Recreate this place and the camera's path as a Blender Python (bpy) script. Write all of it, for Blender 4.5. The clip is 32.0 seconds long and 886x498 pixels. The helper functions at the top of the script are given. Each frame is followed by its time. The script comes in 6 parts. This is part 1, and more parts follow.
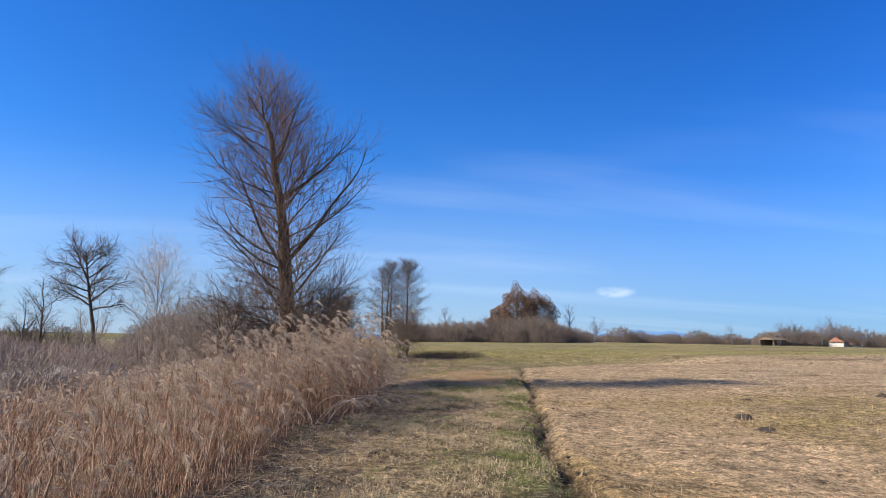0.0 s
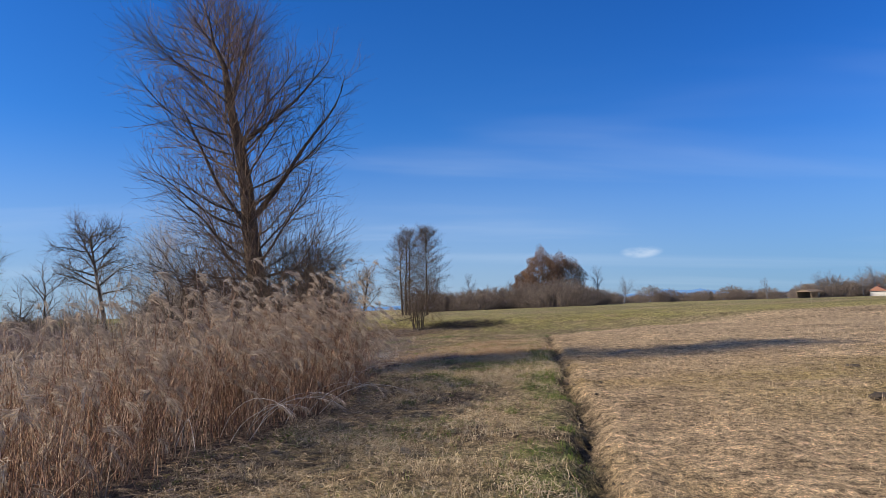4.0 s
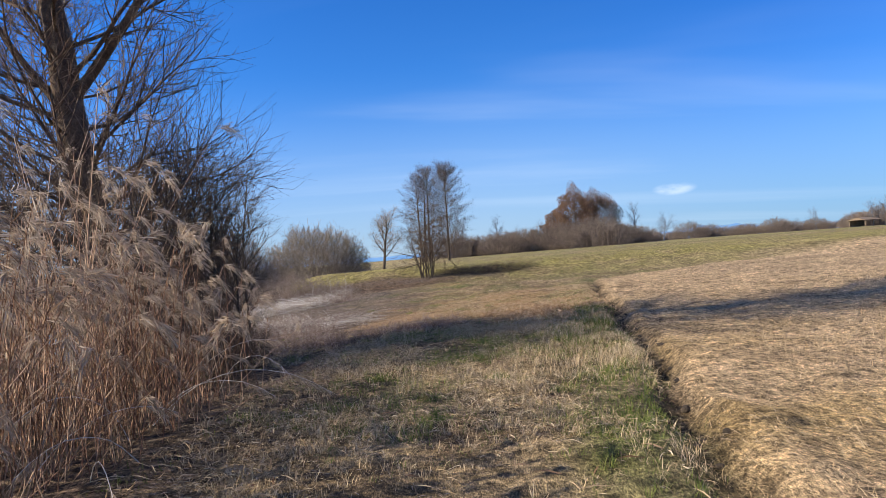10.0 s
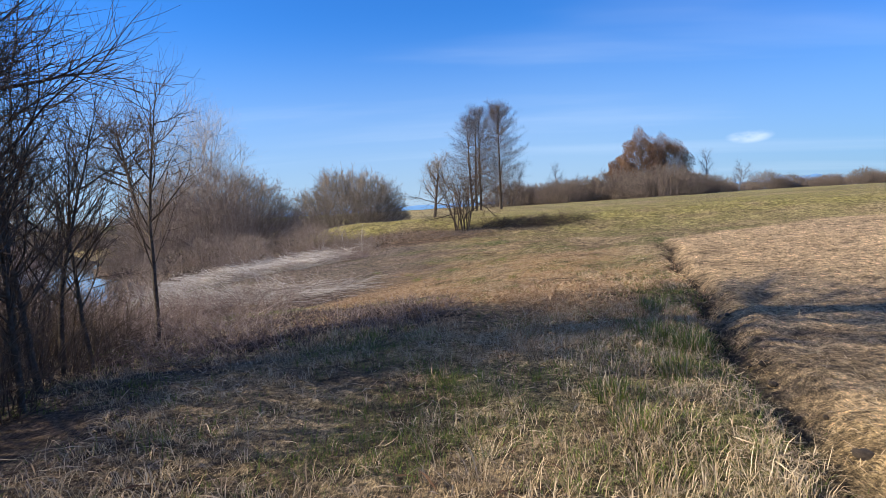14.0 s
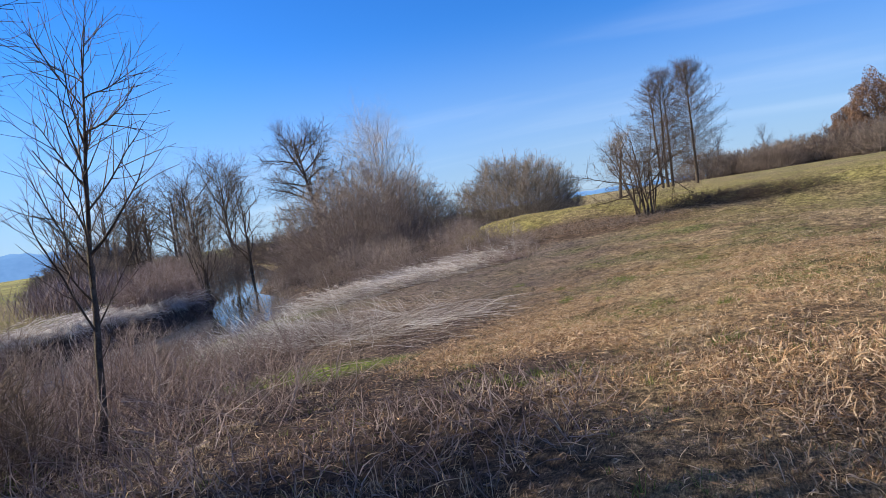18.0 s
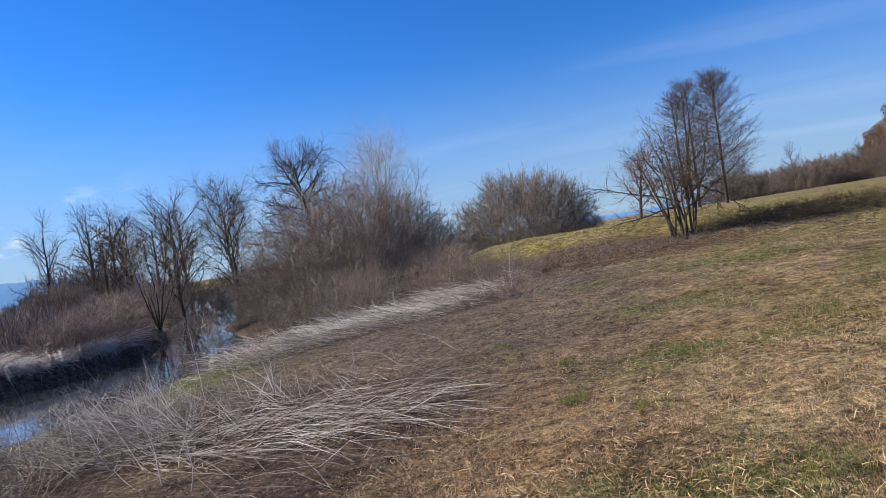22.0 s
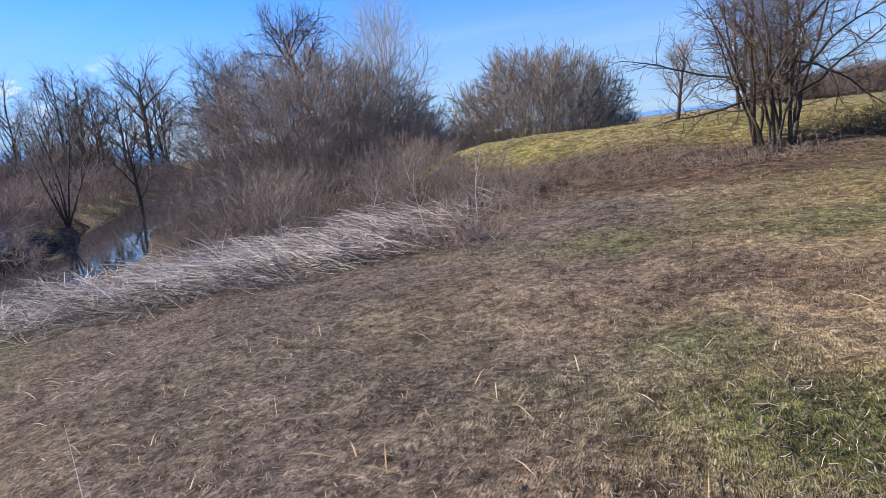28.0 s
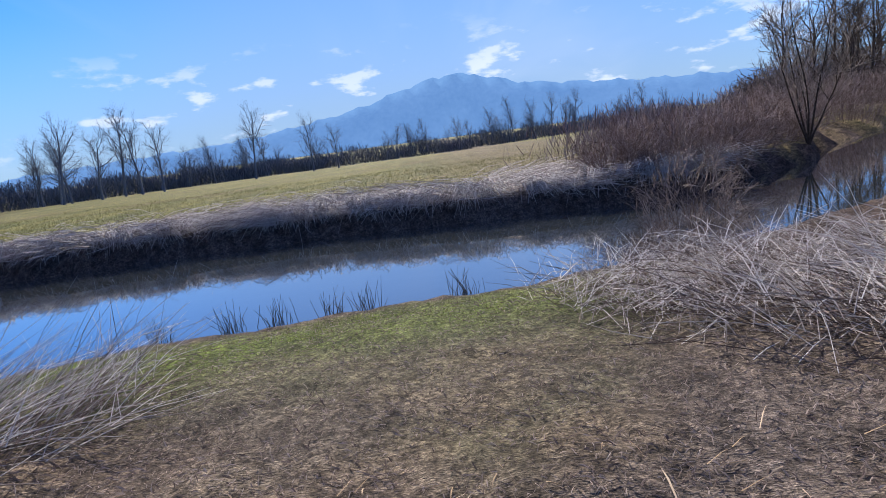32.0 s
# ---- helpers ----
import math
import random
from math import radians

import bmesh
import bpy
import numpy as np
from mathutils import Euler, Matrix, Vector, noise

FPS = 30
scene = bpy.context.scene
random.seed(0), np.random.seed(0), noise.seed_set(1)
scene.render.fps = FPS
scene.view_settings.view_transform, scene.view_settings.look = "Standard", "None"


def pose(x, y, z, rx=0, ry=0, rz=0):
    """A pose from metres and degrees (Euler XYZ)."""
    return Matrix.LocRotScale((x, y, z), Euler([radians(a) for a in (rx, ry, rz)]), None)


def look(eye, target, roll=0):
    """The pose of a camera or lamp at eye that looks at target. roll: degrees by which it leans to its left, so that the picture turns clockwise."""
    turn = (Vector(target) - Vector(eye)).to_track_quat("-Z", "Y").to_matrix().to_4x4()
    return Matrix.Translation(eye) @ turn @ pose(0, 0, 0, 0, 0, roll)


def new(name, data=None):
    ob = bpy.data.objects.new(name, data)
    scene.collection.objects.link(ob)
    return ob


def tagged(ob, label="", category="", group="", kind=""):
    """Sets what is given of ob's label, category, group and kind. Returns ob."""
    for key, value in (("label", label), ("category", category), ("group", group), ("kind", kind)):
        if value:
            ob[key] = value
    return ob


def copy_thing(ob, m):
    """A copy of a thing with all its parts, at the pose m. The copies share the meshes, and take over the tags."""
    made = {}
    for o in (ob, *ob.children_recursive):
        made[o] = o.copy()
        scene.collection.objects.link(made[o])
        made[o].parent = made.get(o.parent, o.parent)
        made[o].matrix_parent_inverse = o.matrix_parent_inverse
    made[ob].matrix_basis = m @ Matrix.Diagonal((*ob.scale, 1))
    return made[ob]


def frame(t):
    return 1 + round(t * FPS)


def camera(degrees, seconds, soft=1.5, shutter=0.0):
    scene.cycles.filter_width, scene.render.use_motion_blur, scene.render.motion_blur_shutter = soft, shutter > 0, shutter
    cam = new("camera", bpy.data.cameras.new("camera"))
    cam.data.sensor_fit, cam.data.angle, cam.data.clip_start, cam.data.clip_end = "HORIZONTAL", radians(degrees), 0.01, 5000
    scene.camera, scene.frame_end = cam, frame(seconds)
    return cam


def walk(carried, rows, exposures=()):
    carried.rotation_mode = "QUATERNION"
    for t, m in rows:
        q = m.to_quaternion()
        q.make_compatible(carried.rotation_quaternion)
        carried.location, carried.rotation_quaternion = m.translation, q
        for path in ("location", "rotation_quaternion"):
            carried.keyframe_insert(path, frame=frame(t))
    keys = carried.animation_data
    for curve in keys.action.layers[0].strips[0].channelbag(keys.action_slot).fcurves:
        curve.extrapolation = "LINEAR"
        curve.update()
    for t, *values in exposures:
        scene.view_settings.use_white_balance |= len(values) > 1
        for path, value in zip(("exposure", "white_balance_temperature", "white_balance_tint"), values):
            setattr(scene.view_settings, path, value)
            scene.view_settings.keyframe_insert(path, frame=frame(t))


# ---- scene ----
cam = camera(71.0, 32.0, soft=0.7)
PATH = [
    (0, (-1.361, -6.156, 1.808), (-1.185, -4.184, 2.093), 1.12),
    (0.5, (-1.249, -5.691, 1.777), (-0.986, -3.744, 2.148), 0.99),
    (1, (-1.156, -5.184, 1.780), (-0.887, -3.238, 2.152), 0.27),
    (1.5, (-1.080, -4.639, 1.749), (-0.807, -2.695, 2.128), 1.06),
    (2, (-0.928, -4.054, 1.710), (-0.633, -2.108, 2.065), -2.15),
    (2.5, (-0.777, -3.472, 1.669), (-0.632, -1.493, 1.923), -0.82),
    (4.5, (-0.166, -0.656, 1.715), (-0.087, 1.336, 1.871), -2.02),
    (5, (-0.070, 0.073, 1.693), (-0.059, 2.070, 1.803), -2.43),
    (5.5, (0.106, 0.822, 1.642), (0.076, 2.819, 1.753), -3.16),
    (6, (0.226, 1.458, 1.636), (0.207, 3.455, 1.736), -1.86),
    (6.5, (0.401, 2.230, 1.619), (0.371, 4.229, 1.676), -0.54),
    (7, (0.529, 2.803, 1.562), (0.579, 4.802, 1.605), -2.18),
    (7.5, (0.664, 3.572, 1.529), (0.617, 5.572, 1.536), -1.43),
    (8, (0.878, 4.238, 1.536), (0.987, 6.234, 1.591), -3.60),
    (8.5, (0.905, 5.071, 1.607), (0.749, 7.065, 1.579), -3.13),
    (9, (0.999, 5.855, 1.485), (0.866, 7.846, 1.611), -1.53),
    (9.5, (0.979, 6.559, 1.482), (0.787, 8.550, 1.502), -2.92),
    (10, (1.094, 7.222, 1.449), (1.092, 9.222, 1.471), -3.97),
    (10.5, (1.194, 7.937, 1.451), (1.166, 9.937, 1.460), -0.69),
    (11, (1.258, 8.604, 1.470), (1.101, 10.598, 1.442), -3.10),
    (11.5, (1.453, 9.228, 1.429), (1.283, 11.221, 1.435), -4.22),
    (12, (1.594, 9.812, 1.396), (1.406, 11.801, 1.322), -3.42),
    (12.5, (1.850, 10.428, 1.358), (1.861, 12.420, 1.180), -4.72),
    (13, (1.942, 11.016, 1.404), (1.795, 12.997, 1.171), -1.95),
    (13.5, (2.050, 11.609, 1.423), (1.827, 13.590, 1.262), -4.60),
    (14, (2.155, 12.356, 1.446), (1.952, 14.341, 1.312), -3.15),
    (14.5, (2.138, 13.106, 1.432), (1.673, 15.048, 1.339), -2.94),
    (15, (2.211, 13.795, 1.445), (1.771, 15.745, 1.364), -7.26),
    (15.5, (2.169, 14.529, 1.420), (1.703, 16.470, 1.296), -1.99),
    (17.5, (2.199, 17.076, 1.380), (1.678, 19.004, 1.276), -5.21),
    (18, (2.166, 17.726, 1.343), (1.380, 19.562, 1.236), -8.43),
    (18.5, (2.155, 18.362, 1.306), (1.489, 20.248, 1.289), -7.52),
    (19, (2.118, 19.029, 1.280), (1.359, 20.874, 1.145), -4.68),
    (19.5, (2.068, 19.731, 1.228), (1.446, 21.629, 1.120), -4.58),
    (20, (1.874, 20.481, 1.195), (0.980, 22.263, 1.044), -5.43),
    (20.5, (1.746, 21.004, 1.174), (0.888, 22.806, 1.044), -6.17),
    (21, (1.502, 21.742, 1.128), (0.551, 23.498, 1.028), -7.15),
    (21.5, (1.332, 22.250, 1.131), (0.341, 23.985, 1.029), -7.04),
    (22, (1.175, 22.943, 1.090), (0.349, 24.764, 1.071), -8.60),
    (22.5, (0.921, 23.512, 1.080), (-0.071, 25.243, 0.940), -7.75),
    (23, (0.794, 23.964, 1.134), (-0.142, 25.726, 0.995), -9.62),
    (23.5, (0.685, 24.573, 1.147), (-0.236, 26.335, 0.923), -6.84),
    (24, (0.542, 25.130, 1.185), (-0.197, 26.984, 1.048), -6.24),
    (24.5, (0.378, 25.838, 1.103), (-0.062, 27.781, 0.931), -7.82),
    (26.5, (-0.059, 28.148, 0.943), (-0.782, 29.976, 0.575), -3.63),
    (27, (-0.055, 28.717, 0.926), (-0.883, 30.514, 0.632), -6.09),
    (27.5, (-0.140, 29.187, 0.930), (-1.205, 30.845, 0.588), -4.19),
    (28, (-0.184, 29.662, 1.014), (-1.094, 31.407, 0.656), -5.74),
    (28.5, (-0.245, 30.226, 0.974), (-1.208, 31.960, 0.716), -3.92),
    (29, (-0.468, 30.782, 0.947), (-1.623, 32.394, 0.685), -4.81),
    (29.5, (-0.771, 31.249, 0.925), (-2.090, 32.726, 0.645), -7.27),
    (30, (-1.269, 31.595, 0.872), (-2.964, 32.554, 0.417), -5.93),
    (30.5, (-1.935, 31.888, 0.833), (-3.802, 32.473, 0.417), -7.96),
    (31, (-2.443, 32.084, 0.805), (-4.398, 32.313, 0.451), -8.13),
    (31.5, (-2.896, 32.282, 0.719), (-4.851, 32.252, 0.294), -7.72),
    (32, (-3.443, 32.431, 0.709), (-5.411, 32.394, 0.357), -7.48),
]
EXPOSURES = [(0, 0.84, 6650, 10), (1, 0.54, 6600, 10), (2, 0.46, 6600, 10), (5, 0.54, 6740, 10), (7, 0.68, 6820, 10), (9, 0.88, 6820, 10), (12, 0.90, 6800, 10), (14, 0.90, 6740, 10), (15, 0.97, 6740, 10), (18, 0.87, 6740, 10), (22, 0.65, 6720, 10), (24, 0.65, 6720, 10), (27, 0.95, 6400, 11), (29, 0.98, 6350, 14), (30.5, 0.86, 6350, 14), (32, 0.66, 6350, 14)]
walk(cam, [(t, look(eye, target, roll)) for t, eye, target, roll in PATH], EXPOSURES)

# ---- world and sun ----
SUN_EL, SUN_AZ = radians(29), radians(261.0)
TO_SUN = Vector((math.sin(SUN_AZ) * math.cos(SUN_EL), math.cos(SUN_AZ) * math.cos(SUN_EL), math.sin(SUN_EL)))
sun = new("sun", bpy.data.lights.new("sun", "SUN"))
sun.data.energy, sun.data.angle, sun.data.color = 5.0, radians(0.5), (1.0, 0.90, 0.76)
sun.matrix_world = look(TO_SUN * 50, (0, 0, 0))
world = bpy.data.worlds.new("sky")
scene.world = world
world.use_nodes = True


def sky_nodes():
    nt = world.node_tree
    nt.nodes.clear()
    n, l = nt.nodes.new, nt.links.new
    out, bg = n("ShaderNodeOutputWorld"), n("ShaderNodeBackground")
    sky = n("ShaderNodeTexSky")
    sky.sky_type, sky.sun_disc = "NISHITA", False
    sky.sun_elevation, sky.sun_rotation = SUN_EL, SUN_AZ
    sky.air_density, sky.dust_density, sky.ozone_density, sky.altitude = 1.0, 0.0, 3.5, 300
    hsv = n("ShaderNodeHueSaturation")
    hsv.inputs["Saturation"].default_value = 1.07
    tint = n("ShaderNodeMix")
    tint.data_type, tint.blend_type = "RGBA", "MULTIPLY"
    tint.inputs[0].default_value = 1
    tint.inputs[7].default_value = (0.61, 1.0, 1.56, 1)
    l(sky.outputs[0], tint.inputs[6])
    l(tint.outputs[2], hsv.inputs["Color"])
    co = n("ShaderNodeTexCoord")
    sep = n("ShaderNodeSeparateXYZ")
    l(co.outputs["Generated"], sep.inputs[0])

    def math_node(op, a, b=None, clamp=False):
        m = n("ShaderNodeMath")
        m.operation, m.use_clamp = op, clamp
        for i, v in enumerate((a, b)):
            if v is None:
                continue
            if isinstance(v, (int, float)):
                m.inputs[i].default_value = v
            else:
                l(v, m.inputs[i])
        return m.outputs[0]

    def ramp(value, a, b):
        r = n("ShaderNodeMapRange")
        r.interpolation_type = "SMOOTHSTEP"
        r.inputs[1].default_value, r.inputs[2].default_value = a, b
        l(value, r.inputs[0])
        return r.outputs[0]

    # thin high streaks: the dome's direction laid on a flat layer
    up = math_node("ADD", math_node("MAXIMUM", sep.outputs[2], 0.0), 0.09)
    layer = n("ShaderNodeCombineXYZ")
    l(math_node("DIVIDE", sep.outputs[0], up), layer.inputs[0])
    l(math_node("DIVIDE", sep.outputs[1], up), layer.inputs[1])
    mp = n("ShaderNodeMapping")
    mp.inputs["Rotation"].default_value = (0, 0, 0.25)
    mp.inputs["Scale"].default_value = (0.16, 0.75, 1)
    l(layer.outputs[0], mp.inputs[0])
    nz = n("ShaderNodeTexNoise")
    nz.inputs["Scale"].default_value, nz.inputs["Detail"].default_value = 0.9, 5
    nz.inputs["Distortion"].default_value = 0.5
    l(mp.outputs[0], nz.inputs["Vector"])
    streak = math_node("MULTIPLY", ramp(nz.outputs[0], 0.5, 0.72), 0.17)
    # small fair-weather clouds low over the hills, thicker toward the west
    mp2 = n("ShaderNodeMapping")
    mp2.inputs["Scale"].default_value = (11, 11, 30)
    mp2.inputs["Location"].default_value = (1.7, 0.6, 0.35)
    l(co.outputs["Generated"], mp2.inputs[0])
    puff = n("ShaderNodeTexNoise")
    puff.inputs["Scale"].default_value, puff.inputs["Detail"].default_value, puff.inputs["Roughness"].default_value = 1.0, 6, 0.55
    l(mp2.outputs[0], puff.inputs["Vector"])
    low = math_node("MULTIPLY", ramp(sep.outputs[2], 0.02, 0.05), ramp(sep.outputs[2], 0.19, 0.09))
    west = ramp(sep.outputs[0], -0.70, -0.9)
    cumulus = math_node("MULTIPLY", math_node("MULTIPLY", ramp(puff.outputs[0], 0.54, 0.64), low), west)
    # one small cloud low in the north-east
    ex = math_node("DIVIDE", math_node("SUBTRACT", sep.outputs[0], 0.352), 0.032)
    ez = math_node("DIVIDE", math_node("SUBTRACT", sep.outputs[2], 0.077), 0.011)
    lone = ramp(math_node("ADD", math_node("MULTIPLY", ex, ex), math_node("MULTIPLY", ez, ez)), 1.0, 0.1)
    lone = math_node("MULTIPLY", math_node("MULTIPLY", lone, ramp(sep.outputs[1], 0.5, 0.8)), ramp(puff.outputs[0], 0.36, 0.58))
    cumulus = math_node("ADD", cumulus, math_node("MULTIPLY", lone, 0.6))
    amount = math_node("ADD", streak, math_node("MULTIPLY", cumulus, 0.85), True)
    # pale haze toward the horizon
    haze = n("ShaderNodeMix")
    haze.data_type = "RGBA"
    l(math_node("MULTIPLY", ramp(sep.outputs[2], 0.3, -0.02), 0.75), haze.inputs[0])
    l(hsv.outputs[0], haze.inputs[6])
    haze.inputs[7].default_value = (3.35, 4.45, 6.4, 1)
    # deeper blue higher up, an added whitening of the unseen zenith that makes shade less blue, paler milky air on the
    # sun's side
    deep = n("ShaderNodeMix")
    deep.data_type, deep.blend_type = "RGBA", "MULTIPLY"
    l(ramp(sep.outputs[2], 0.12, 0.6), deep.inputs[0])
    l(haze.outputs[2], deep.inputs[6])
    deep.inputs[7].default_value = (0.62, 0.91, 1.06, 1)
    east = n("ShaderNodeMix")
    east.data_type, east.blend_type = "RGBA", "MULTIPLY"
    l(ramp(sep.outputs[0], 0.02, 0.62), east.inputs[0])
    l(deep.outputs[2], east.inputs[6])
    east.inputs[7].default_value = (0.68, 0.81, 0.91, 1)
    zenith_fill = n("ShaderNodeMix")
    zenith_fill.data_type = "RGBA"
    l(math_node("MULTIPLY", ramp(sep.outputs[2], 0.5, 0.9), 0.3), zenith_fill.inputs[0])
    l(east.outputs[2], zenith_fill.inputs[6])
    zenith_fill.inputs[7].default_value = (4.6, 4.9, 5.3, 1)
    milky = n("ShaderNodeMix")
    milky.data_type = "RGBA"
    l(math_node("MULTIPLY", ramp(sep.outputs[0], -0.78, -1.0), 0.5), milky.inputs[0])
    l(zenith_fill.outputs[2], milky.inputs[6])
    milky.inputs[7].default_value = (3.3, 4.4, 6.2, 1)
    mix = n("ShaderNodeMix")
    mix.data_type = "RGBA"
    l(amount, mix.inputs[0])
    l(milky.outputs[2], mix.inputs[6])
    mix.inputs[7].default_value = (7.4, 8.6, 10.2, 1)
    l(mix.outputs[2], bg.inputs[0])
    bg.inputs[1].default_value = 0.069
    l(bg.outputs[0], out.inputs[0])


sky_nodes()

# ---- materials ----

def material(name, colors, rough=0.85, scale=3.0, bump=0.0, island=0.0, spread=(0.3, 0.7), fine=8.0, spec=0.2, attr="", glow=0.0, thin=0.0):
    """Noise-mixed colours at two scales; island: how much each loose piece differs; attr: a colour layer of the mesh."""
    m = bpy.data.materials.new(name)
    m.use_nodes = True
    nt = m.node_tree
    n, l = nt.nodes.new, nt.links.new
    bsdf = nt.nodes["Principled BSDF"]
    bsdf.inputs["Roughness"].default_value = rough
    bsdf.inputs["Specular IOR Level"].default_value = spec
    co = n("ShaderNodeTexCoord")
    a, b = n("ShaderNodeTexNoise"), n("ShaderNodeTexNoise")
    for tex, s in ((a, scale), (b, scale * fine)):
        tex.inputs["Scale"].default_value, tex.inputs["Detail"].default_value = s, 4
        l(co.outputs["Object"], tex.inputs["Vector"])
    add = n("ShaderNodeMix")
    add.inputs[0].default_value = 0.4
    l(a.outputs[0], add.inputs[2]), l(b.outputs[0], add.inputs[3])
    value = add.outputs[0]
    if island:
        geo = n("ShaderNodeNewGeometry")
        mx = n("ShaderNodeMix")
        mx.inputs[0].default_value = island
        l(value, mx.inputs[2]), l(geo.outputs["Random Per Island"], mx.inputs[3])
        value = mx.outputs[0]
    rp = n("ShaderNodeValToRGB")
    els = rp.color_ramp.elements
    while len(els) < len(colors):
        els.new(0.5)
    for i, (e, c) in enumerate(zip(els, colors)):
        e.position = spread[0] + (spread[1] - spread[0]) * i / max(1, len(colors) - 1)
        e.color = (*c, 1)
    l(value, rp.inputs[0])
    col = rp.outputs[0]
    if attr:
        at = n("ShaderNodeAttribute")
        at.attribute_name = attr
        mul = n("ShaderNodeMix")
        mul.data_type, mul.blend_type = "RGBA", "MULTIPLY"
        mul.inputs[0].default_value = 1
        l(at.outputs["Color"], mul.inputs[6]), l(col, mul.inputs[7])
        col = mul.outputs[2]
    l(col, bsdf.inputs["Base Color"])
    if bump:
        bp = n("ShaderNodeBump")
        bp.inputs["Strength"].default_value, bp.inputs["Distance"].default_value = bump, 0.03
        l(b.outputs[0], bp.inputs["Height"]), l(bp.outputs[0], bsdf.inputs["Normal"])
    # glow: colour given off as emission, for air haze on far ridges
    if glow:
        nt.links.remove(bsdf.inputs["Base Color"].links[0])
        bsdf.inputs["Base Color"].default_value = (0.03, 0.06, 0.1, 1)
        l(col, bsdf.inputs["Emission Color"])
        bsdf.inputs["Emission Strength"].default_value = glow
    if thin:
        # dry blades and stalks let some light through
        back, blend = n("ShaderNodeBsdfTranslucent"), n("ShaderNodeMixShader")
        blend.inputs[0].default_value = thin
        l(col, back.inputs["Color"])
        l(bsdf.outputs[0], blend.inputs[1]), l(back.outputs[0], blend.inputs[2])
        l(blend.outputs[0], nt.nodes["Material Output"].inputs[0])
    return m



def turf_material():
    """The cover colour, broken up at three scales, with crossing fibres of flattened stalks as colour and relief."""
    m = bpy.data.materials.new("turf")
    m.use_nodes = True
    nt = m.node_tree
    n, l = nt.nodes.new, nt.links.new
    bsdf = nt.nodes["Principled BSDF"]
    bsdf.inputs["Roughness"].default_value, bsdf.inputs["Specular IOR Level"].default_value = 0.95, 0.1
    co, at = n("ShaderNodeTexCoord"), n("ShaderNodeAttribute")
    at.attribute_name = "cover"
    warp = n("ShaderNodeTexNoise")
    warp.inputs["Scale"].default_value = 1.3
    l(co.outputs["Object"], warp.inputs["Vector"])
    bend = n("ShaderNodeMix")
    bend.data_type = "VECTOR"
    bend.inputs[0].default_value = 0.08
    l(co.outputs["Object"], bend.inputs[4]), l(warp.outputs["Color"], bend.inputs[5])
    fibres = None
    for turn, sc in ((0.35, (120, 34, 40)), (1.5, (110, 30, 40)), (2.6, (115, 36, 40))):
        mp, tex = n("ShaderNodeMapping"), n("ShaderNodeTexNoise")
        mp.inputs["Rotation"].default_value, mp.inputs["Scale"].default_value = (0, 0, turn), sc
        tex.inputs["Scale"].default_value, tex.inputs["Detail"].default_value = 1.0, 3
        l(bend.outputs[1], mp.inputs[0]), l(mp.outputs[0], tex.inputs["Vector"])
        if fibres is None:
            fibres = tex.outputs[0]
        else:
            mx = n("ShaderNodeMath")
            mx.operation = "MAXIMUM"
            l(fibres, mx.inputs[0]), l(tex.outputs[0], mx.inputs[1])
            fibres = mx.outputs[0]
    clod = n("ShaderNodeTexNoise")
    clod.inputs["Scale"].default_value, clod.inputs["Detail"].default_value, clod.inputs["Roughness"].default_value = 5.0, 6, 0.65
    l(co.outputs["Object"], clod.inputs["Vector"])
    r1, r2, r3 = n("ShaderNodeMapRange"), n("ShaderNodeMapRange"), n("ShaderNodeMapRange")
    speck = n("ShaderNodeTexNoise")
    speck.inputs["Scale"].default_value, speck.inputs["Detail"].default_value, speck.inputs["Roughness"].default_value = 17.0, 4, 0.7
    l(co.outputs["Object"], speck.inputs["Vector"])
    for r, src, (a, b, lo, hi) in ((r1, fibres, (0.48, 0.74, 0.45, 1.6)), (r2, clod.outputs[0], (0.36, 0.64, 0.4, 1.55)), (r3, speck.outputs[0], (0.38, 0.62, 0.42, 1.65))):
        for i, v in enumerate((a, b, lo, hi)):
            r.inputs[1 + i].default_value = v
        l(src, r.inputs[0])
    both = n("ShaderNodeMath")
    both.operation = "MULTIPLY"
    l(r1.outputs[0], both.inputs[0]), l(r2.outputs[0], both.inputs[1])
    three = n("ShaderNodeMath")
    three.operation = "MULTIPLY"
    l(both.outputs[0], three.inputs[0]), l(r3.outputs[0], three.inputs[1])
    both = three
    mul = n("ShaderNodeVectorMath")
    mul.operation = "SCALE"
    l(at.outputs["Color"], mul.inputs[0]), l(both.outputs[0], mul.inputs["Scale"])
    l(mul.outputs[0], bsdf.inputs["Base Color"])
    bp = n("ShaderNodeBump")
    bp.inputs["Strength"].default_value, bp.inputs["Distance"].default_value = 0.9, 0.02
    l(both.outputs[0], bp.inputs["Height"]), l(bp.outputs[0], bsdf.inputs["Normal"])
    return m


M_GROUND = turf_material()
M_DEADGRASS = material("dead_grass", [(0.15, 0.10, 0.055), (0.48, 0.365, 0.22), (0.70, 0.585, 0.40)], 0.8, 0.8, island=0.7, spread=(0.1, 0.9), thin=0.2)
M_RUST = material("rusty_grass", [(0.13, 0.065, 0.032), (0.46, 0.295, 0.16), (0.69, 0.545, 0.365)], 0.8, 0.8, island=0.7, spread=(0.1, 0.9), thin=0.15)
M_GREEN = material("green_grass", [(0.065, 0.10, 0.022), (0.15, 0.195, 0.045), (0.29, 0.30, 0.09)], 0.7, 0.8, island=0.7, spread=(0.1, 0.9), thin=0.4)
M_FIELD = material("field_grass", [(0.08, 0.095, 0.025), (0.17, 0.175, 0.055), (0.30, 0.26, 0.11)], 0.8, 0.3, island=0.6, spread=(0.1, 0.9), thin=0.4)
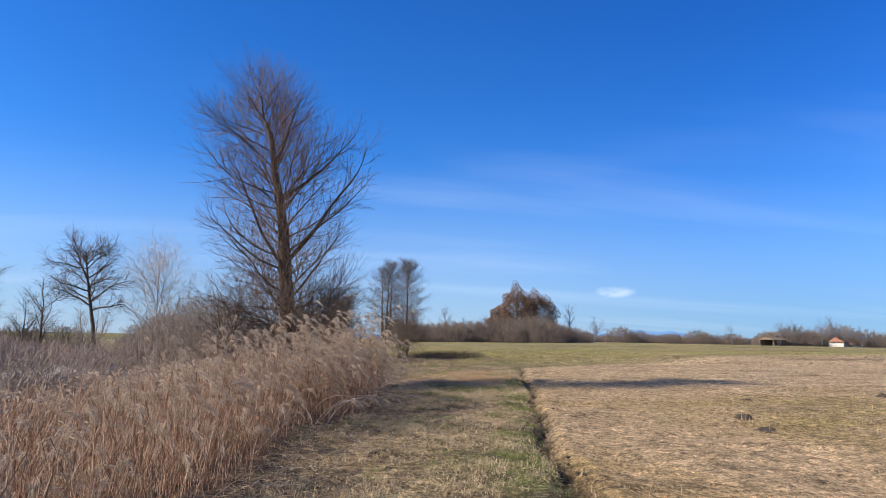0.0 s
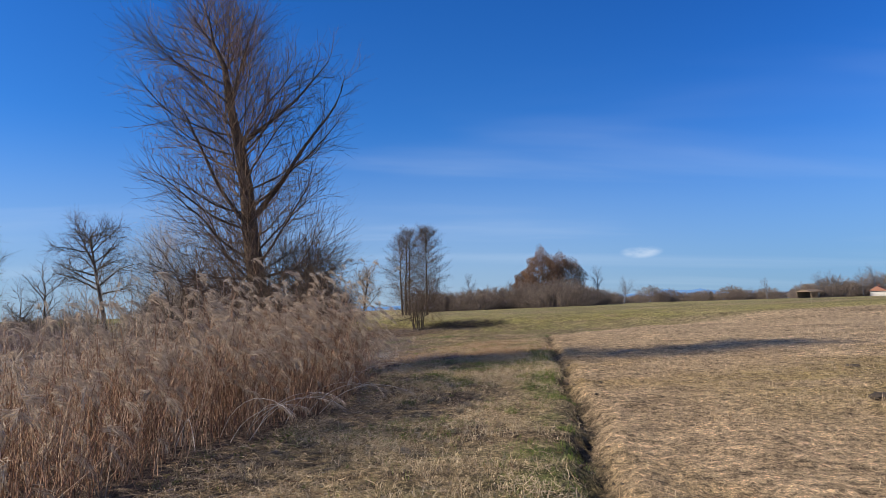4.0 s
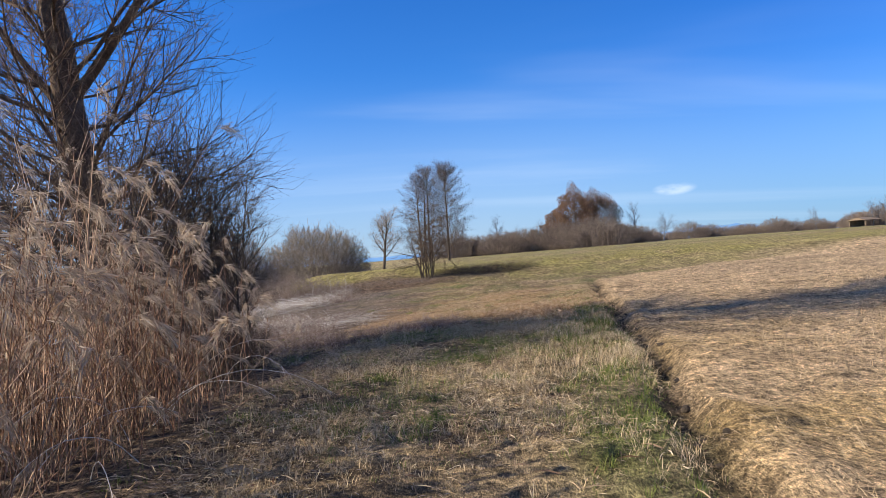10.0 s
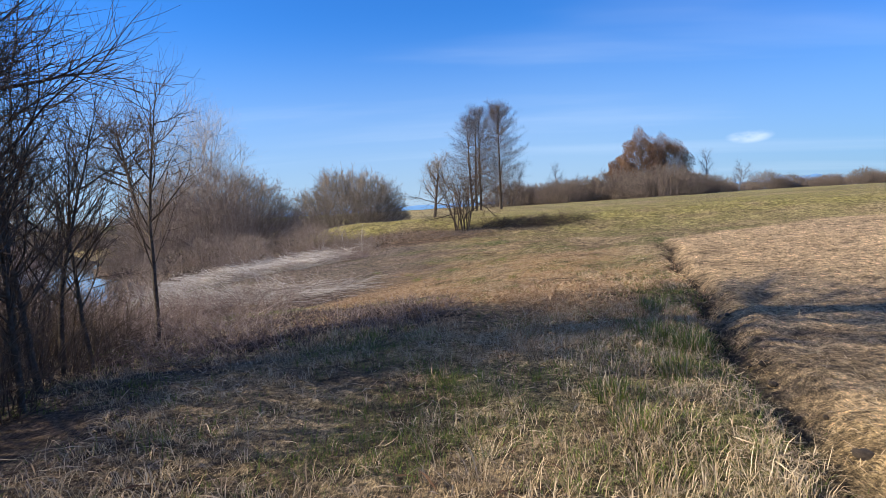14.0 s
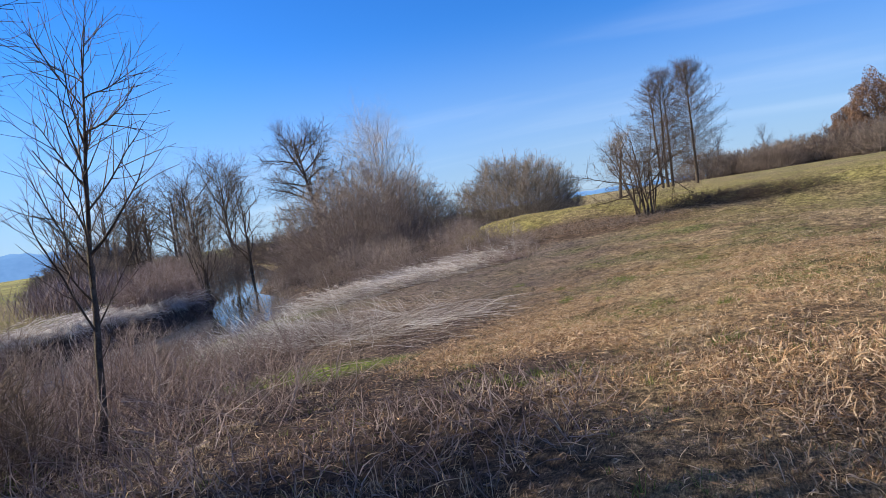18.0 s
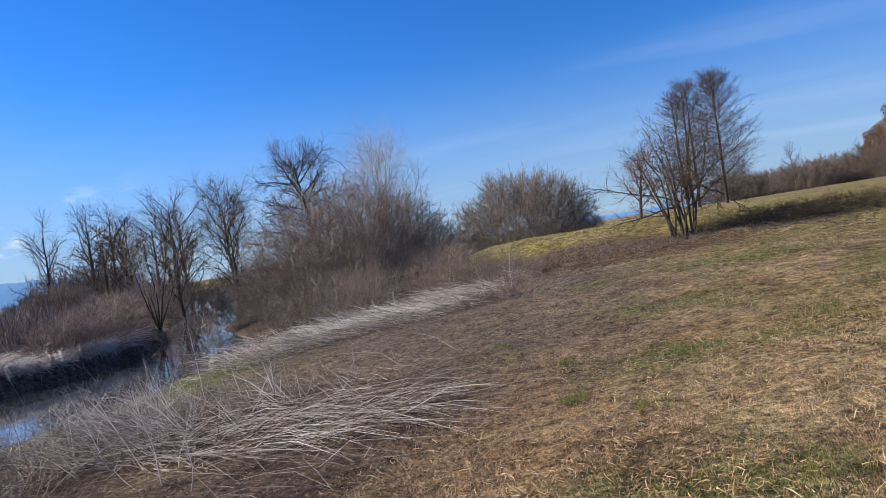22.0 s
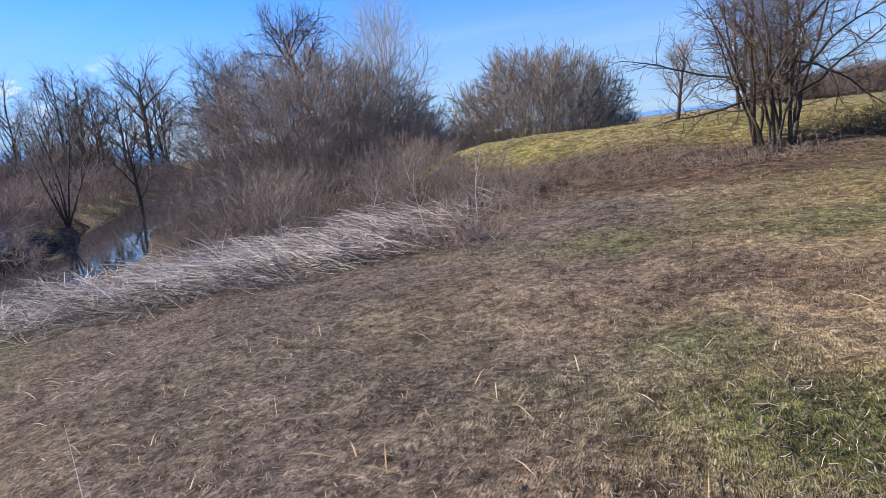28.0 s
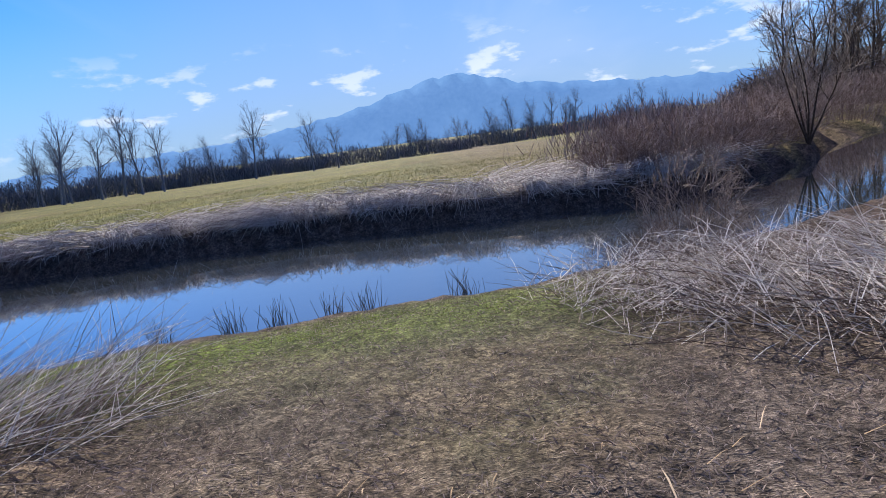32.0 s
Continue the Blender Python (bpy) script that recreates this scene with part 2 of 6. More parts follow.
M_STRAW = material("straw", [(0.22, 0.145, 0.075), (0.47, 0.34, 0.195), (0.64, 0.505, 0.34)], 0.75, 0.8, island=0.7, spread=(0.1, 0.9), thin=0.15)
M_PALE = material("bleached_reed", [(0.20, 0.165, 0.145), (0.52, 0.475, 0.435), (0.82, 0.78, 0.73)], 0.75, 1.0, island=0.8, spread=(0.1, 0.9))
M_LITTER = material("brown_litter", [(0.09, 0.066, 0.055), (0.21, 0.158, 0.13), (0.46, 0.38, 0.32)], 0.85, 0.8, island=0.85, spread=(0.1, 0.9), thin=0.35)
M_STEM = material("reed_stem", [(0.10, 0.048, 0.031), (0.28, 0.158, 0.102), (0.51, 0.375, 0.265)], 0.7, 0.6, island=0.75, spread=(0.1, 0.9))
M_LEAF = material("reed_leaf", [(0.10, 0.05, 0.028), (0.22, 0.128, 0.073), (0.40, 0.285, 0.185)], 0.75, 0.6, island=0.7, spread=(0.1, 0.9), thin=0.35)
M_PLUME = material("reed_plume", [(0.25, 0.185, 0.128), (0.42, 0.33, 0.245), (0.61, 0.52, 0.42)], 0.95, 0.8, island=0.6, spread=(0.1, 0.9), thin=0.45)
M_BARK = material("willow_bark", [(0.035, 0.027, 0.021), (0.09, 0.068, 0.05), (0.17, 0.135, 0.10)], 0.9, 7, 0.8, fine=5)
M_TRUNK = material("old_willow_bark", [(0.04, 0.027, 0.02), (0.115, 0.078, 0.053), (0.21, 0.15, 0.10)], 0.9, 7, 0.9, fine=5)
M_TWIG = material("willow_twig", [(0.05, 0.034, 0.025), (0.105, 0.073, 0.052), (0.18, 0.13, 0.09)], 0.8, 1.2, island=0.6, spread=(0.1, 0.9))
M_WHIP = material("willow_whip", [(0.06, 0.038, 0.028), (0.135, 0.088, 0.064), (0.24, 0.17, 0.125)], 0.75, 1.2, island=0.6, spread=(0.1, 0.9))
M_GREYTWIG = material("grey_twig", [(0.10, 0.078, 0.062), (0.24, 0.195, 0.155), (0.39, 0.33, 0.27)], 0.85, 1.2, island=0.6, spread=(0.1, 0.9))
M_BUSH = material("bush_twig", [(0.115, 0.085, 0.068), (0.255, 0.20, 0.165), (0.40, 0.335, 0.285)], 0.85, 0.7, island=0.6, spread=(0.1, 0.9))
M_ASHEN = material("ashen_twig", [(0.26, 0.22, 0.19), (0.42, 0.365, 0.32), (0.58, 0.52, 0.46)], 0.85, 0.8, island=0.6, spread=(0.1, 0.9))
M_SCRUB = material("scrub_stem", [(0.10, 0.065, 0.053), (0.25, 0.183, 0.158), (0.45, 0.375, 0.335)], 0.85, 0.8, island=0.7, spread=(0.1, 0.9))
M_RUSSET = material("russet_leaves", [(0.085, 0.05, 0.034), (0.168, 0.102, 0.067), (0.255, 0.165, 0.112)], 0.85, 0.3, island=0.6, spread=(0.1, 0.9))
# far trees: blue-grey of the air haze mixed into the twig colour
M_FARWOOD_HAZE = material("hazed_far_twigs", [(0.085, 0.10, 0.13), (0.135, 0.15, 0.18), (0.19, 0.205, 0.235)], 0.9, 0.2, island=0.6, spread=(0.1, 0.9))
M_HEDGE = material("hedge_twigs", [(0.09, 0.07, 0.06), (0.175, 0.14, 0.118), (0.27, 0.22, 0.185)], 0.9, 0.2, island=0.6, spread=(0.1, 0.9))
M_MUD = material("bank_mud", [(0.025, 0.02, 0.015), (0.055, 0.042, 0.03), (0.09, 0.07, 0.05)], 0.7, 2.5, 0.6)
# mountains: the blue air haze is painted as a self-glowing colour
M_RIDGE_HAZE = material("hazed_ridge", [(0.10, 0.22, 0.45), (0.12, 0.25, 0.49), (0.14, 0.28, 0.53)], 1.0, 0.004, glow=0.8, spec=0.0)
M_WALL = material("plaster", [(0.42, 0.40, 0.37), (0.55, 0.53, 0.50)], 0.9, 0.5)
M_ROOF = material("roof_tiles", [(0.22, 0.10, 0.07), (0.34, 0.17, 0.12)], 0.9, 1.0)
M_TIMBER = material("timber", [(0.12, 0.09, 0.06), (0.25, 0.19, 0.14)], 0.9, 2.0)


def water_material():
    m = bpy.data.materials.new("river_water")
    m.use_nodes = True
    nt = m.node_tree
    n, l = nt.nodes.new, nt.links.new
    b = nt.nodes["Principled BSDF"]
    b.inputs["Base Color"].default_value = (0.045, 0.056, 0.062, 1)
    b.inputs["Roughness"].default_value = 0.03
    b.inputs["IOR"].default_value = 1.55
    b.inputs["Coat Weight"].default_value, b.inputs["Coat Roughness"].default_value = 0.9, 0.03
    co, mp = n("ShaderNodeTexCoord"), n("ShaderNodeMapping")
    mp.inputs["Scale"].default_value = (1.2, 0.6, 1)
    l(co.outputs["Object"], mp.inputs[0])
    a = n("ShaderNodeTexNoise")
    a.inputs["Scale"].default_value, a.inputs["Detail"].default_value = 2.2, 3
    l(mp.outputs[0], a.inputs["Vector"])
    bp = n("ShaderNodeBump")
    bp.inputs["Strength"].default_value, bp.inputs["Distance"].default_value = 0.06, 0.04
    l(a.outputs[0], bp.inputs["Height"]), l(bp.outputs[0], b.inputs["Normal"])
    return m


M_WATER = water_material()

# ---- building helpers ----
RNG = np.random.default_rng(7)


def mesh_of(name, verts, faces, mat, smooth=False):
    """One mesh from an array of places and one or more arrays of faces with equal corner counts."""
    me = bpy.data.meshes.new(name)
    verts = np.asarray(verts, np.float32)
    faces = [np.asarray(f, np.int32) for f in (faces if isinstance(faces, (list, tuple)) else [faces]) if len(f)]
    loops = np.concatenate([f.ravel() for f in faces])
    sizes = np.concatenate([np.full(len(f), f.shape[1], np.int32) for f in faces])
    starts = np.r_[0, np.cumsum(sizes)[:-1]].astype(np.int32)
    me.vertices.add(len(verts)), me.loops.add(len(loops)), me.polygons.add(len(sizes))
    me.vertices.foreach_set("co", verts.ravel())
    me.loops.foreach_set("vertex_index", loops)
    me.polygons.foreach_set("loop_start", starts)
    if smooth:
        me.polygons.foreach_set("use_smooth", np.ones(len(sizes), bool))
    me.materials.append(mat)
    me.update(calc_edges=True)
    return me


def part(name, me, parent=None, label="", place=None):
    ob = new(name, me)
    if parent is not None:
        ob.parent = parent
    if place is not None:
        ob.matrix_basis = place
    return tagged(ob, label)


def thing(name, x, y, z, label, category, group="", kind=""):
    ob = new(name)
    ob.location = (x, y, z)
    ob.empty_display_size = 0.2
    return tagged(ob, label, category, group, kind)


def bm_mesh(name, bm, mat):
    me = bpy.data.meshes.new(name)
    bm.to_mesh(me)
    bm.free()
    me.materials.append(mat)
    return me


def tubes(paths, sides):
    """Tapered tubes round polylines: a list of (places k x 3, radii k). Returns places and quads."""
    groups = {}
    for p, r in paths:
        groups.setdefault(len(p), []).append((p, r))
    V, F, base = [], [], 0
    ang = np.arange(sides) * 2 * np.pi / sides
    for k, some in groups.items():
        P = np.array([p for p, _ in some], float)
        R = np.array([r for _, r in some], float)
        D = np.gradient(P, axis=1)
        D /= np.linalg.norm(D, axis=2, keepdims=True) + 1e-9
        ref = np.where(np.abs(D[..., 2:3]) > 0.9, np.array([1.0, 0, 0]), np.array([0, 0, 1.0]))
        A = np.cross(D, ref)
        A /= np.linalg.norm(A, axis=2, keepdims=True) + 1e-9
        B = np.cross(D, A)
        ring = A[:, :, None] * np.cos(ang)[:, None] + B[:, :, None] * np.sin(ang)[:, None]
        V.append((P[:, :, None] + ring * R[:, :, None, None]).reshape(-1, 3))
        n = len(P)
        i = np.arange(n)[:, None, None] * k * sides + np.arange(k - 1)[None, :, None] * sides + base
        s, s2 = np.arange(sides), (np.arange(sides) + 1) % sides
        F.append(np.stack([i + s, i + s2, i + s2 + sides, i + s + sides], -1).reshape(-1, 4))
        base += n * k * sides
    return np.concatenate(V), np.concatenate(F)


def unit(v):
    return v / (np.linalg.norm(v) + 1e-9)


def limb_path(rng, start, way, length, radius, segs, wobble, rise, tip=0.25):
    pts, d = [np.array(start, float)], unit(np.array(way, float))
    for _ in range(segs):
        d = unit(d + rng.normal(0, wobble, 3) + np.array([0, 0, rise]))
        pts.append(pts[-1] + d * length / segs)
    return np.array(pts), radius * np.linspace(1, tip, segs + 1)


def sprout(rng, parent, count, lo, hi, angle, length, radius, segs, wobble, rise, shape=lambda t: 1.0, tip=0.3, flat=0.0):
    """Children along a limb: angle from the limb's way in degrees; shape(t) scales their length."""
    pts, rad = parent
    out, turn = [], rng.uniform(0, 6.28)
    k = len(pts) - 1
    for i in range(count):
        t = lo + (hi - lo) * (i + rng.uniform(0, 1)) / count
        a = min(int(t * k), k - 1)
        p = pts[a] + (pts[a + 1] - pts[a]) * (t * k - a)
        d = unit(pts[a + 1] - pts[a])
        turn += 2.4 + rng.normal(0, 0.4)
        side = unit(np.cross(d, [0.3, 0.2, 1.0] if abs(d[2]) < 0.95 else [1, 0, 0]))
        side = side * math.cos(turn) + np.cross(d, side) * math.sin(turn)
        g = radians(angle + rng.normal(0, 9))
        way = d * math.cos(g) + side * math.sin(g)
        way[2] *= 1 - flat
        ln = length * shape(t) * rng.uniform(0.7, 1.2)
        rr = min(radius * rng.uniform(0.7, 1.2), 0.8 * (rad[a] + (rad[a + 1] - rad[a]) * (t * k - a)))
        out.append(limb_path(rng, p, way, ln, max(rr, 0.0015), segs, wobble, rise, tip))
    return out


# ---- lie of the land ----
WATER = -1.5
NEAR = ([-4500, 20, 26.5, 28.5, 30.2, 33.4, 37, 41, 43.7, 46, 70, 150, 4500], [-10.4, -10.4, -10.4, -11.1, -11.35, -11.8, -13.0, -15.2, -18.5, -21.5, -40, -125, -125])
FAR = ([-4500, 20, 26, 30, 33.4, 36.5, 39, 42.3, 44, 46, 70, 150, 4500], [-18.4, -18.4, -19.2, -19.2, -18.6, -18.5, -19.4, -21.7, -22.6, -26.0, -50, -143, -143])



def ease(a, b, v):
    t = np.clip((np.asarray(v, float) - a) / (b - a), 0, 1)
    return t * t * (3 - 2 * t)


LATTICE = np.random.default_rng(5).uniform(-1, 1, (256, 256))


def lattice_noise(x, y):
    xi, yi = np.floor(x).astype(int), np.floor(y).astype(int)
    fx, fy = x - xi, y - yi
    fx, fy = fx * fx * (3 - 2 * fx), fy * fy * (3 - 2 * fy)
    a, b, c, d = xi & 255, (xi + 1) & 255, yi & 255, (yi + 1) & 255
    return (LATTICE[a, c] * (1 - fx) + LATTICE[b, c] * fx) * (1 - fy) + (LATTICE[a, d] * (1 - fx) + LATTICE[b, d] * fx) * fy


def wave(x, y, s, k=0.0):
    """Uneven natural variation in three octaves, about -1 to 1; s: how fine."""
    p, q = np.asarray(x, float) * s / 2.2 + k * 17.3, np.asarray(y, float) * s / 2.2 - k * 11.1
    return np.clip((lattice_noise(p, q) + 0.55 * lattice_noise(2.1 * p + 5, 2.1 * q) + 0.3 * lattice_noise(4.3 * p, 4.3 * q + 9)) * 1.05, -1.2, 1.2)


def mow_line(y):
    return 0.6 + 0.2 * y + 0.08 * np.sin(y * 0.9) + 0.04 * np.sin(y * 2.7)


def reed_line(y):
    return np.interp(y, [-60, -6, 1, 6.5, 7.5, 9.7, 13.6, 16.5, 18], [-5, -4.2, -3.0, -2.95, -2.3, -1.75, -1.2, -1.0, -1.6])


def land(x, y):
    x, y = np.asarray(x, float), np.asarray(y, float)
    near, far = np.interp(y, *NEAR), np.interp(y, *FAR)
    d = x - near
    z = -1.28 * (1 - np.clip(d / np.interp(y, [0, 12, 20, 26], [6.5, 7.5, 12.0, 15.0]), 0, 1)) ** 1.15
    z = z + 0.2 * ease(8, -8, y) * ease(4, 12, d) + 0.01 * np.clip(x - 5, 0, 60)
    z = z - 0.16 * np.exp(-(((x + 1.5) / 4) ** 2 + ((y - 30) / 4.5) ** 2))
    z = z - 0.14 * ease(2.6, 0.1, d)
    rise = np.interp(x, [-13, -9.5, -7.5, 0, 10, 20, 60], [0, 0.3, 0.68, 0.8, 0.8, 0.85, 0.9])
    foot = np.interp(x, [-9, 0, 8, 25], [40.6, 40.8, 40.5, 39.5])
    z = z + rise * ease(0, 1, (y - foot) / 5.0) * ease(-14, -8, x)
    z = z - 0.9 * ease(52, 57, y) * ease(-2, -8, x)
    z = z + 0.045 * wave(x, y, 1.6, 4.0) * wave(x, y, 3.7, 0.5) * ease(0.1, 0.5, x - mow_line(y)) * ease(60, 40, y)
    z = z + 0.035 * wave(x, y, 0.9) + 0.02 * wave(x, y, 2.3, 1.0) + 0.012 * wave(x, y, 5.1, 2.0)
    m = x - mow_line(y)
    z = z - 0.27 * np.exp(-((m / 0.15) ** 2)) * ease(34, 31, y) * (0.75 + 0.3 * np.sin(y * 3.1)) + 0.05 * np.exp(-(((m - 0.4) / 0.25) ** 2)) * ease(34, 31, y)
    z = np.where(d < 0, np.maximum(-2.3, -1.42 + d * 0.6), z)
    zf = -0.95 + 0.14 * ease(0.8, 3.5, far - x) + 0.05 * wave(x, y, 0.8) - 0.021 * np.clip(far - x - 12, 0, 290)
    z = np.where(x < far + 0.5, np.where(x < far - 0.9, zf, -2.3 + (zf + 2.3) * ease(0.5, -0.9, x - far)), z)
    return z


def ground_axis(fine_lo, fine_hi, step, reach):
    a = np.arange(fine_lo, fine_hi + 1e-6, step)
    out, s, v = [], step, fine_hi
    while v < reach:
        s *= 1.22
        v += s
        out.append(v)
    out2, s, v = [], step, fine_lo
    while v > -reach:
        s *= 1.22
        v -= s
        out2.append(v)
    return np.r_[out2[::-1], a, out]


def cover_colour(x, y):
    """Base colour of what grows or lies on the soil: mown straw, tan and green grass, brown litter, mud; some shade is
    painted in.
    """
    n1, n2, n3 = wave(x, y, 0.55, 0.4), wave(x, y, 1.7, 1.1), wave(x, y, 4.3, 2.2)
    c = lambda *v: np.array(v)[None, :]  # noqa: E731
    mixin = lambda base, other, w: base * (1 - w[:, None]) + other * w[:, None]  # noqa: E731
    col = np.tile(c(0.41, 0.305, 0.175), (len(x), 1))
    col = mixin(col, c(0.14, 0.165, 0.05), np.clip(-0.05 + 0.7 * n1 + 0.6 * n2, 0, 1) * 0.55)
    col = mixin(col, c(0.15, 0.10, 0.06), np.clip(-0.08 + 1.0 * wave(x, y, 2.4, 6.1) + 0.5 * n3, 0, 1) * 0.8)
    col = mixin(col, c(0.10, 0.07, 0.045), np.clip(-0.1 - 1.2 * wave(x, y, 3.1, 1.9), 0, 1) * 0.7 * ease(34, 30, y))
    slope = ease(17, 21, y) * ease(46, 40, y) * ease(8, 2, x)
    col = mixin(col, c(0.36, 0.245, 0.13), slope * np.clip(0.5 + 0.8 * n2, 0, 1))
    col = mixin(col, c(0.14, 0.175, 0.05), slope * np.clip(-0.25 + 1.1 * wave(x, y, 1.3, 7.7), 0, 1) * 0.8)
    col = mixin(col, c(0.13, 0.085, 0.055), slope * np.clip(-0.3 + 1.1 * wave(x, y, 1.9, 8.3), 0, 1) * 0.8)
    col = mixin(col, c(0.29, 0.255, 0.095), ease(34, 41, y) * np.clip(0.6 + 0.5 * n2, 0, 1) * 0.75)
    col = mixin(col, c(0.205, 0.168, 0.138), ease(1.0, -2.5, x) * ease(27, 30.5, y) * ease(42, 39, y) * np.clip(0.85 + 0.3 * n2, 0, 1))
    litter = ease(1.6, -0.6, x - reed_line(y)) * ease(24, 19, y)
    col = mixin(col, c(0.21, 0.15, 0.105), litter)
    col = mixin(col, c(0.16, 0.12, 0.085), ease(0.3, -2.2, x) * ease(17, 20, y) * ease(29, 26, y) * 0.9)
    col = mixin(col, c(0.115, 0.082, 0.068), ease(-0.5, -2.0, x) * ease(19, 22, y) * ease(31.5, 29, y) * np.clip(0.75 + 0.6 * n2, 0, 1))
    # bramble litter, painted darker still for the trees' partial shade
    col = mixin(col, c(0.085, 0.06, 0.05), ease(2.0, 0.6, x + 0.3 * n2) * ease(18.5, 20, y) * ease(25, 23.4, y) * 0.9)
    moss = np.clip(1.3 - ((x + 3.3) / 1.7) ** 2 - ((y - 25.0 - 0.15 * (x + 3.3)) / 0.75) ** 2, 0, 1)
    col = mixin(col, c(0.19, 0.26, 0.04), moss * np.clip(0.8 + 0.5 * n2, 0, 1))
    green_edge = ease(5.0, 1.4, x - np.interp(y, *NEAR)) * ease(24, 27, y) * ease(36, 33.5, y) * np.clip(0.75 + 0.4 * n2, 0, 1)
    col = mixin(col, c(0.165, 0.215, 0.045), green_edge)
    col = mixin(col, c(0.16, 0.165, 0.06), ease(-3.5, -1.0, x) * ease(29, 31.5, y) * ease(38, 35, y) * np.clip(-0.1 + 1.2 * wave(x, y, 1.1, 6.6), 0, 1))
    m = x - mow_line(y)
    edge = np.interp(x, [-5, 7, 15, 31, 80], [30, 33, 39.5, 44.6, 50])
    mown = ease(-0.05, 0.12, m) * ease(0.7, -0.7, y - edge)
    col = mixin(col, c(0.545, 0.395, 0.238), mown * np.clip(0.92 + 0.2 * n2, 0, 1))
    col = mixin(col, c(0.40, 0.28, 0.13), mown * np.clip(0.15 + 0.9 * n1 + 0.4 * n2, 0, 1) * ease(30, 10, y))
    col = mixin(col, c(0.33, 0.25, 0.10), mown * np.clip(1.2 - ((x - 11.5) / 7) ** 2 - ((y - 9) / 6.5) ** 2, 0, 1) * np.clip(0.8 + 0.6 * n2, 0, 1) * 0.85)
    col = mixin(col, c(0.16, 0.11, 0.065), mown * np.clip(-0.35 + 1.0 * wave(x, y, 2.0, 9.1), 0, 1) * 0.7)
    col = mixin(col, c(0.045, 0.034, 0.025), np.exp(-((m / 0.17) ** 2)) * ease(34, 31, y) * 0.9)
    col = mixin(col, c(0.17, 0.20, 0.055), np.exp(-(((m + 0.55) / 0.4) ** 2)) * ease(22, 12, y) * np.clip(0.5 + 0.6 * n2, 0, 1) * 0.8)
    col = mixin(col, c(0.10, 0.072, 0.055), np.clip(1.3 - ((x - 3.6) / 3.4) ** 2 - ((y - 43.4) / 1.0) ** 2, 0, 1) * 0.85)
    far = np.interp(y, *FAR)
    col = mixin(col, c(0.27, 0.26, 0.075), ease(-2.2, -4.0, x - far))
    col = mixin(col, c(0.13, 0.15, 0.045), ease(-2.2, -4.0, x - far) * np.clip(1.4 * wave(x, y, 0.9, 4.4) - 0.2, 0, 1) * 0.8)
    col = mixin(col, c(0.26, 0.205, 0.12), ease(-2.2, -4.0, x - far) * ease(27, 38, y) * ease(70, 50, y) * 0.85)
    bank = ease(0.6, 0.1, x - np.interp(y, *NEAR)) * ease(-1.1, -0.9, x - far)
    col = mixin(col, c(0.15, 0.115, 0.095), bank)
    col = mixin(col, c(0.62, 0.54, 0.455), ease(-0.8, -1.3, x - far) * ease(-5.6, -3.4, x - far) * ease(44, 40, y) * np.clip(0.8 + 0.5 * n2, 0, 1))
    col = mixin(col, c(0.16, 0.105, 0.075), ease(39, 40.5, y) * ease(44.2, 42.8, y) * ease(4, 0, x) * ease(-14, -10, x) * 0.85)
    col = mixin(col, c(0.33, 0.28, 0.12), ease(60, 100, y) * ease(0, 10, x))
    col = mixin(col, c(0.33, 0.285, 0.10), ease(42.6, 43.6, y) * ease(70, 60, y) * ease(-11, -9, x) * np.clip(0.7 + 0.4 * n2, 0, 1))
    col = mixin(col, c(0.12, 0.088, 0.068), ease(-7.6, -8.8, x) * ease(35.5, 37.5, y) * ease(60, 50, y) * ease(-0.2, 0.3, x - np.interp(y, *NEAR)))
    col = mixin(col, c(0.24, 0.20, 0.085), ease(-8, -22, x - far) * np.clip(0.1 + 0.7 * n1, 0, 1))
    # near the path the colour is lowered to stand for shade between blades
    near = ease(14, 4, np.abs(x - 0.8)) * ease(50, 40, y)
    return col * (1 + 0.2 * n3[:, None]) * (1 - 0.14 * (near * (1 - 0.8 * mown))[:, None])


def build_ground():
    xs, ys = ground_axis(-19, 11, 0.2, 4600), ground_axis(-6, 46, 0.2, 4600)
    X, Y = np.meshgrid(xs, ys)
    x, y = X.ravel(), Y.ravel()
    near_fine = ease(30, 10, np.abs(x + 3)) * ease(60, 45, y)
    z = land(x, y) + near_fine * RNG.normal(0, 0.012, len(x))
    nx, ny = len(xs), len(ys)
    i = (np.arange(ny - 1)[:, None] * nx + np.arange(nx - 1)[None, :]).ravel()
    me = mesh_of("ground", np.stack([x, y, z], 1), np.stack([i, i + 1, i + nx + 1, i + nx], 1), M_GROUND, True)
    at = me.color_attributes.new("cover", "FLOAT_COLOR", "POINT")
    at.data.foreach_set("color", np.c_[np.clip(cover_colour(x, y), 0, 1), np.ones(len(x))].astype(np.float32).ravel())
    return tagged(part("ground", me), "winter meadow ground of tan grass, mown straw and muddy river bank", "ground", kind="structure")


build_ground()


def build_water():
    ys = np.r_[-400, -100, np.linspace(-20, 60, 60), 80, 110, 150]
    a, b = np.interp(ys, *NEAR) + 1.2, np.interp(ys, *FAR) - 1.2
    k = 8
    V = np.array([[b[j] + (a[j] - b[j]) * i / k, ys[j], WATER] for j in range(len(ys)) for i in range(k + 1)])
    q = (np.arange(len(ys) - 1)[:, None] * (k + 1) + np.arange(k)[None, :]).ravel()
    me = mesh_of("water", V, np.stack([q, q + 1, q + k + 2, q + k + 1], 1), M_WATER, True)
    tagged(part("water", me), "calm dark river water reflecting the blue sky", "water", kind="structure")


build_water()


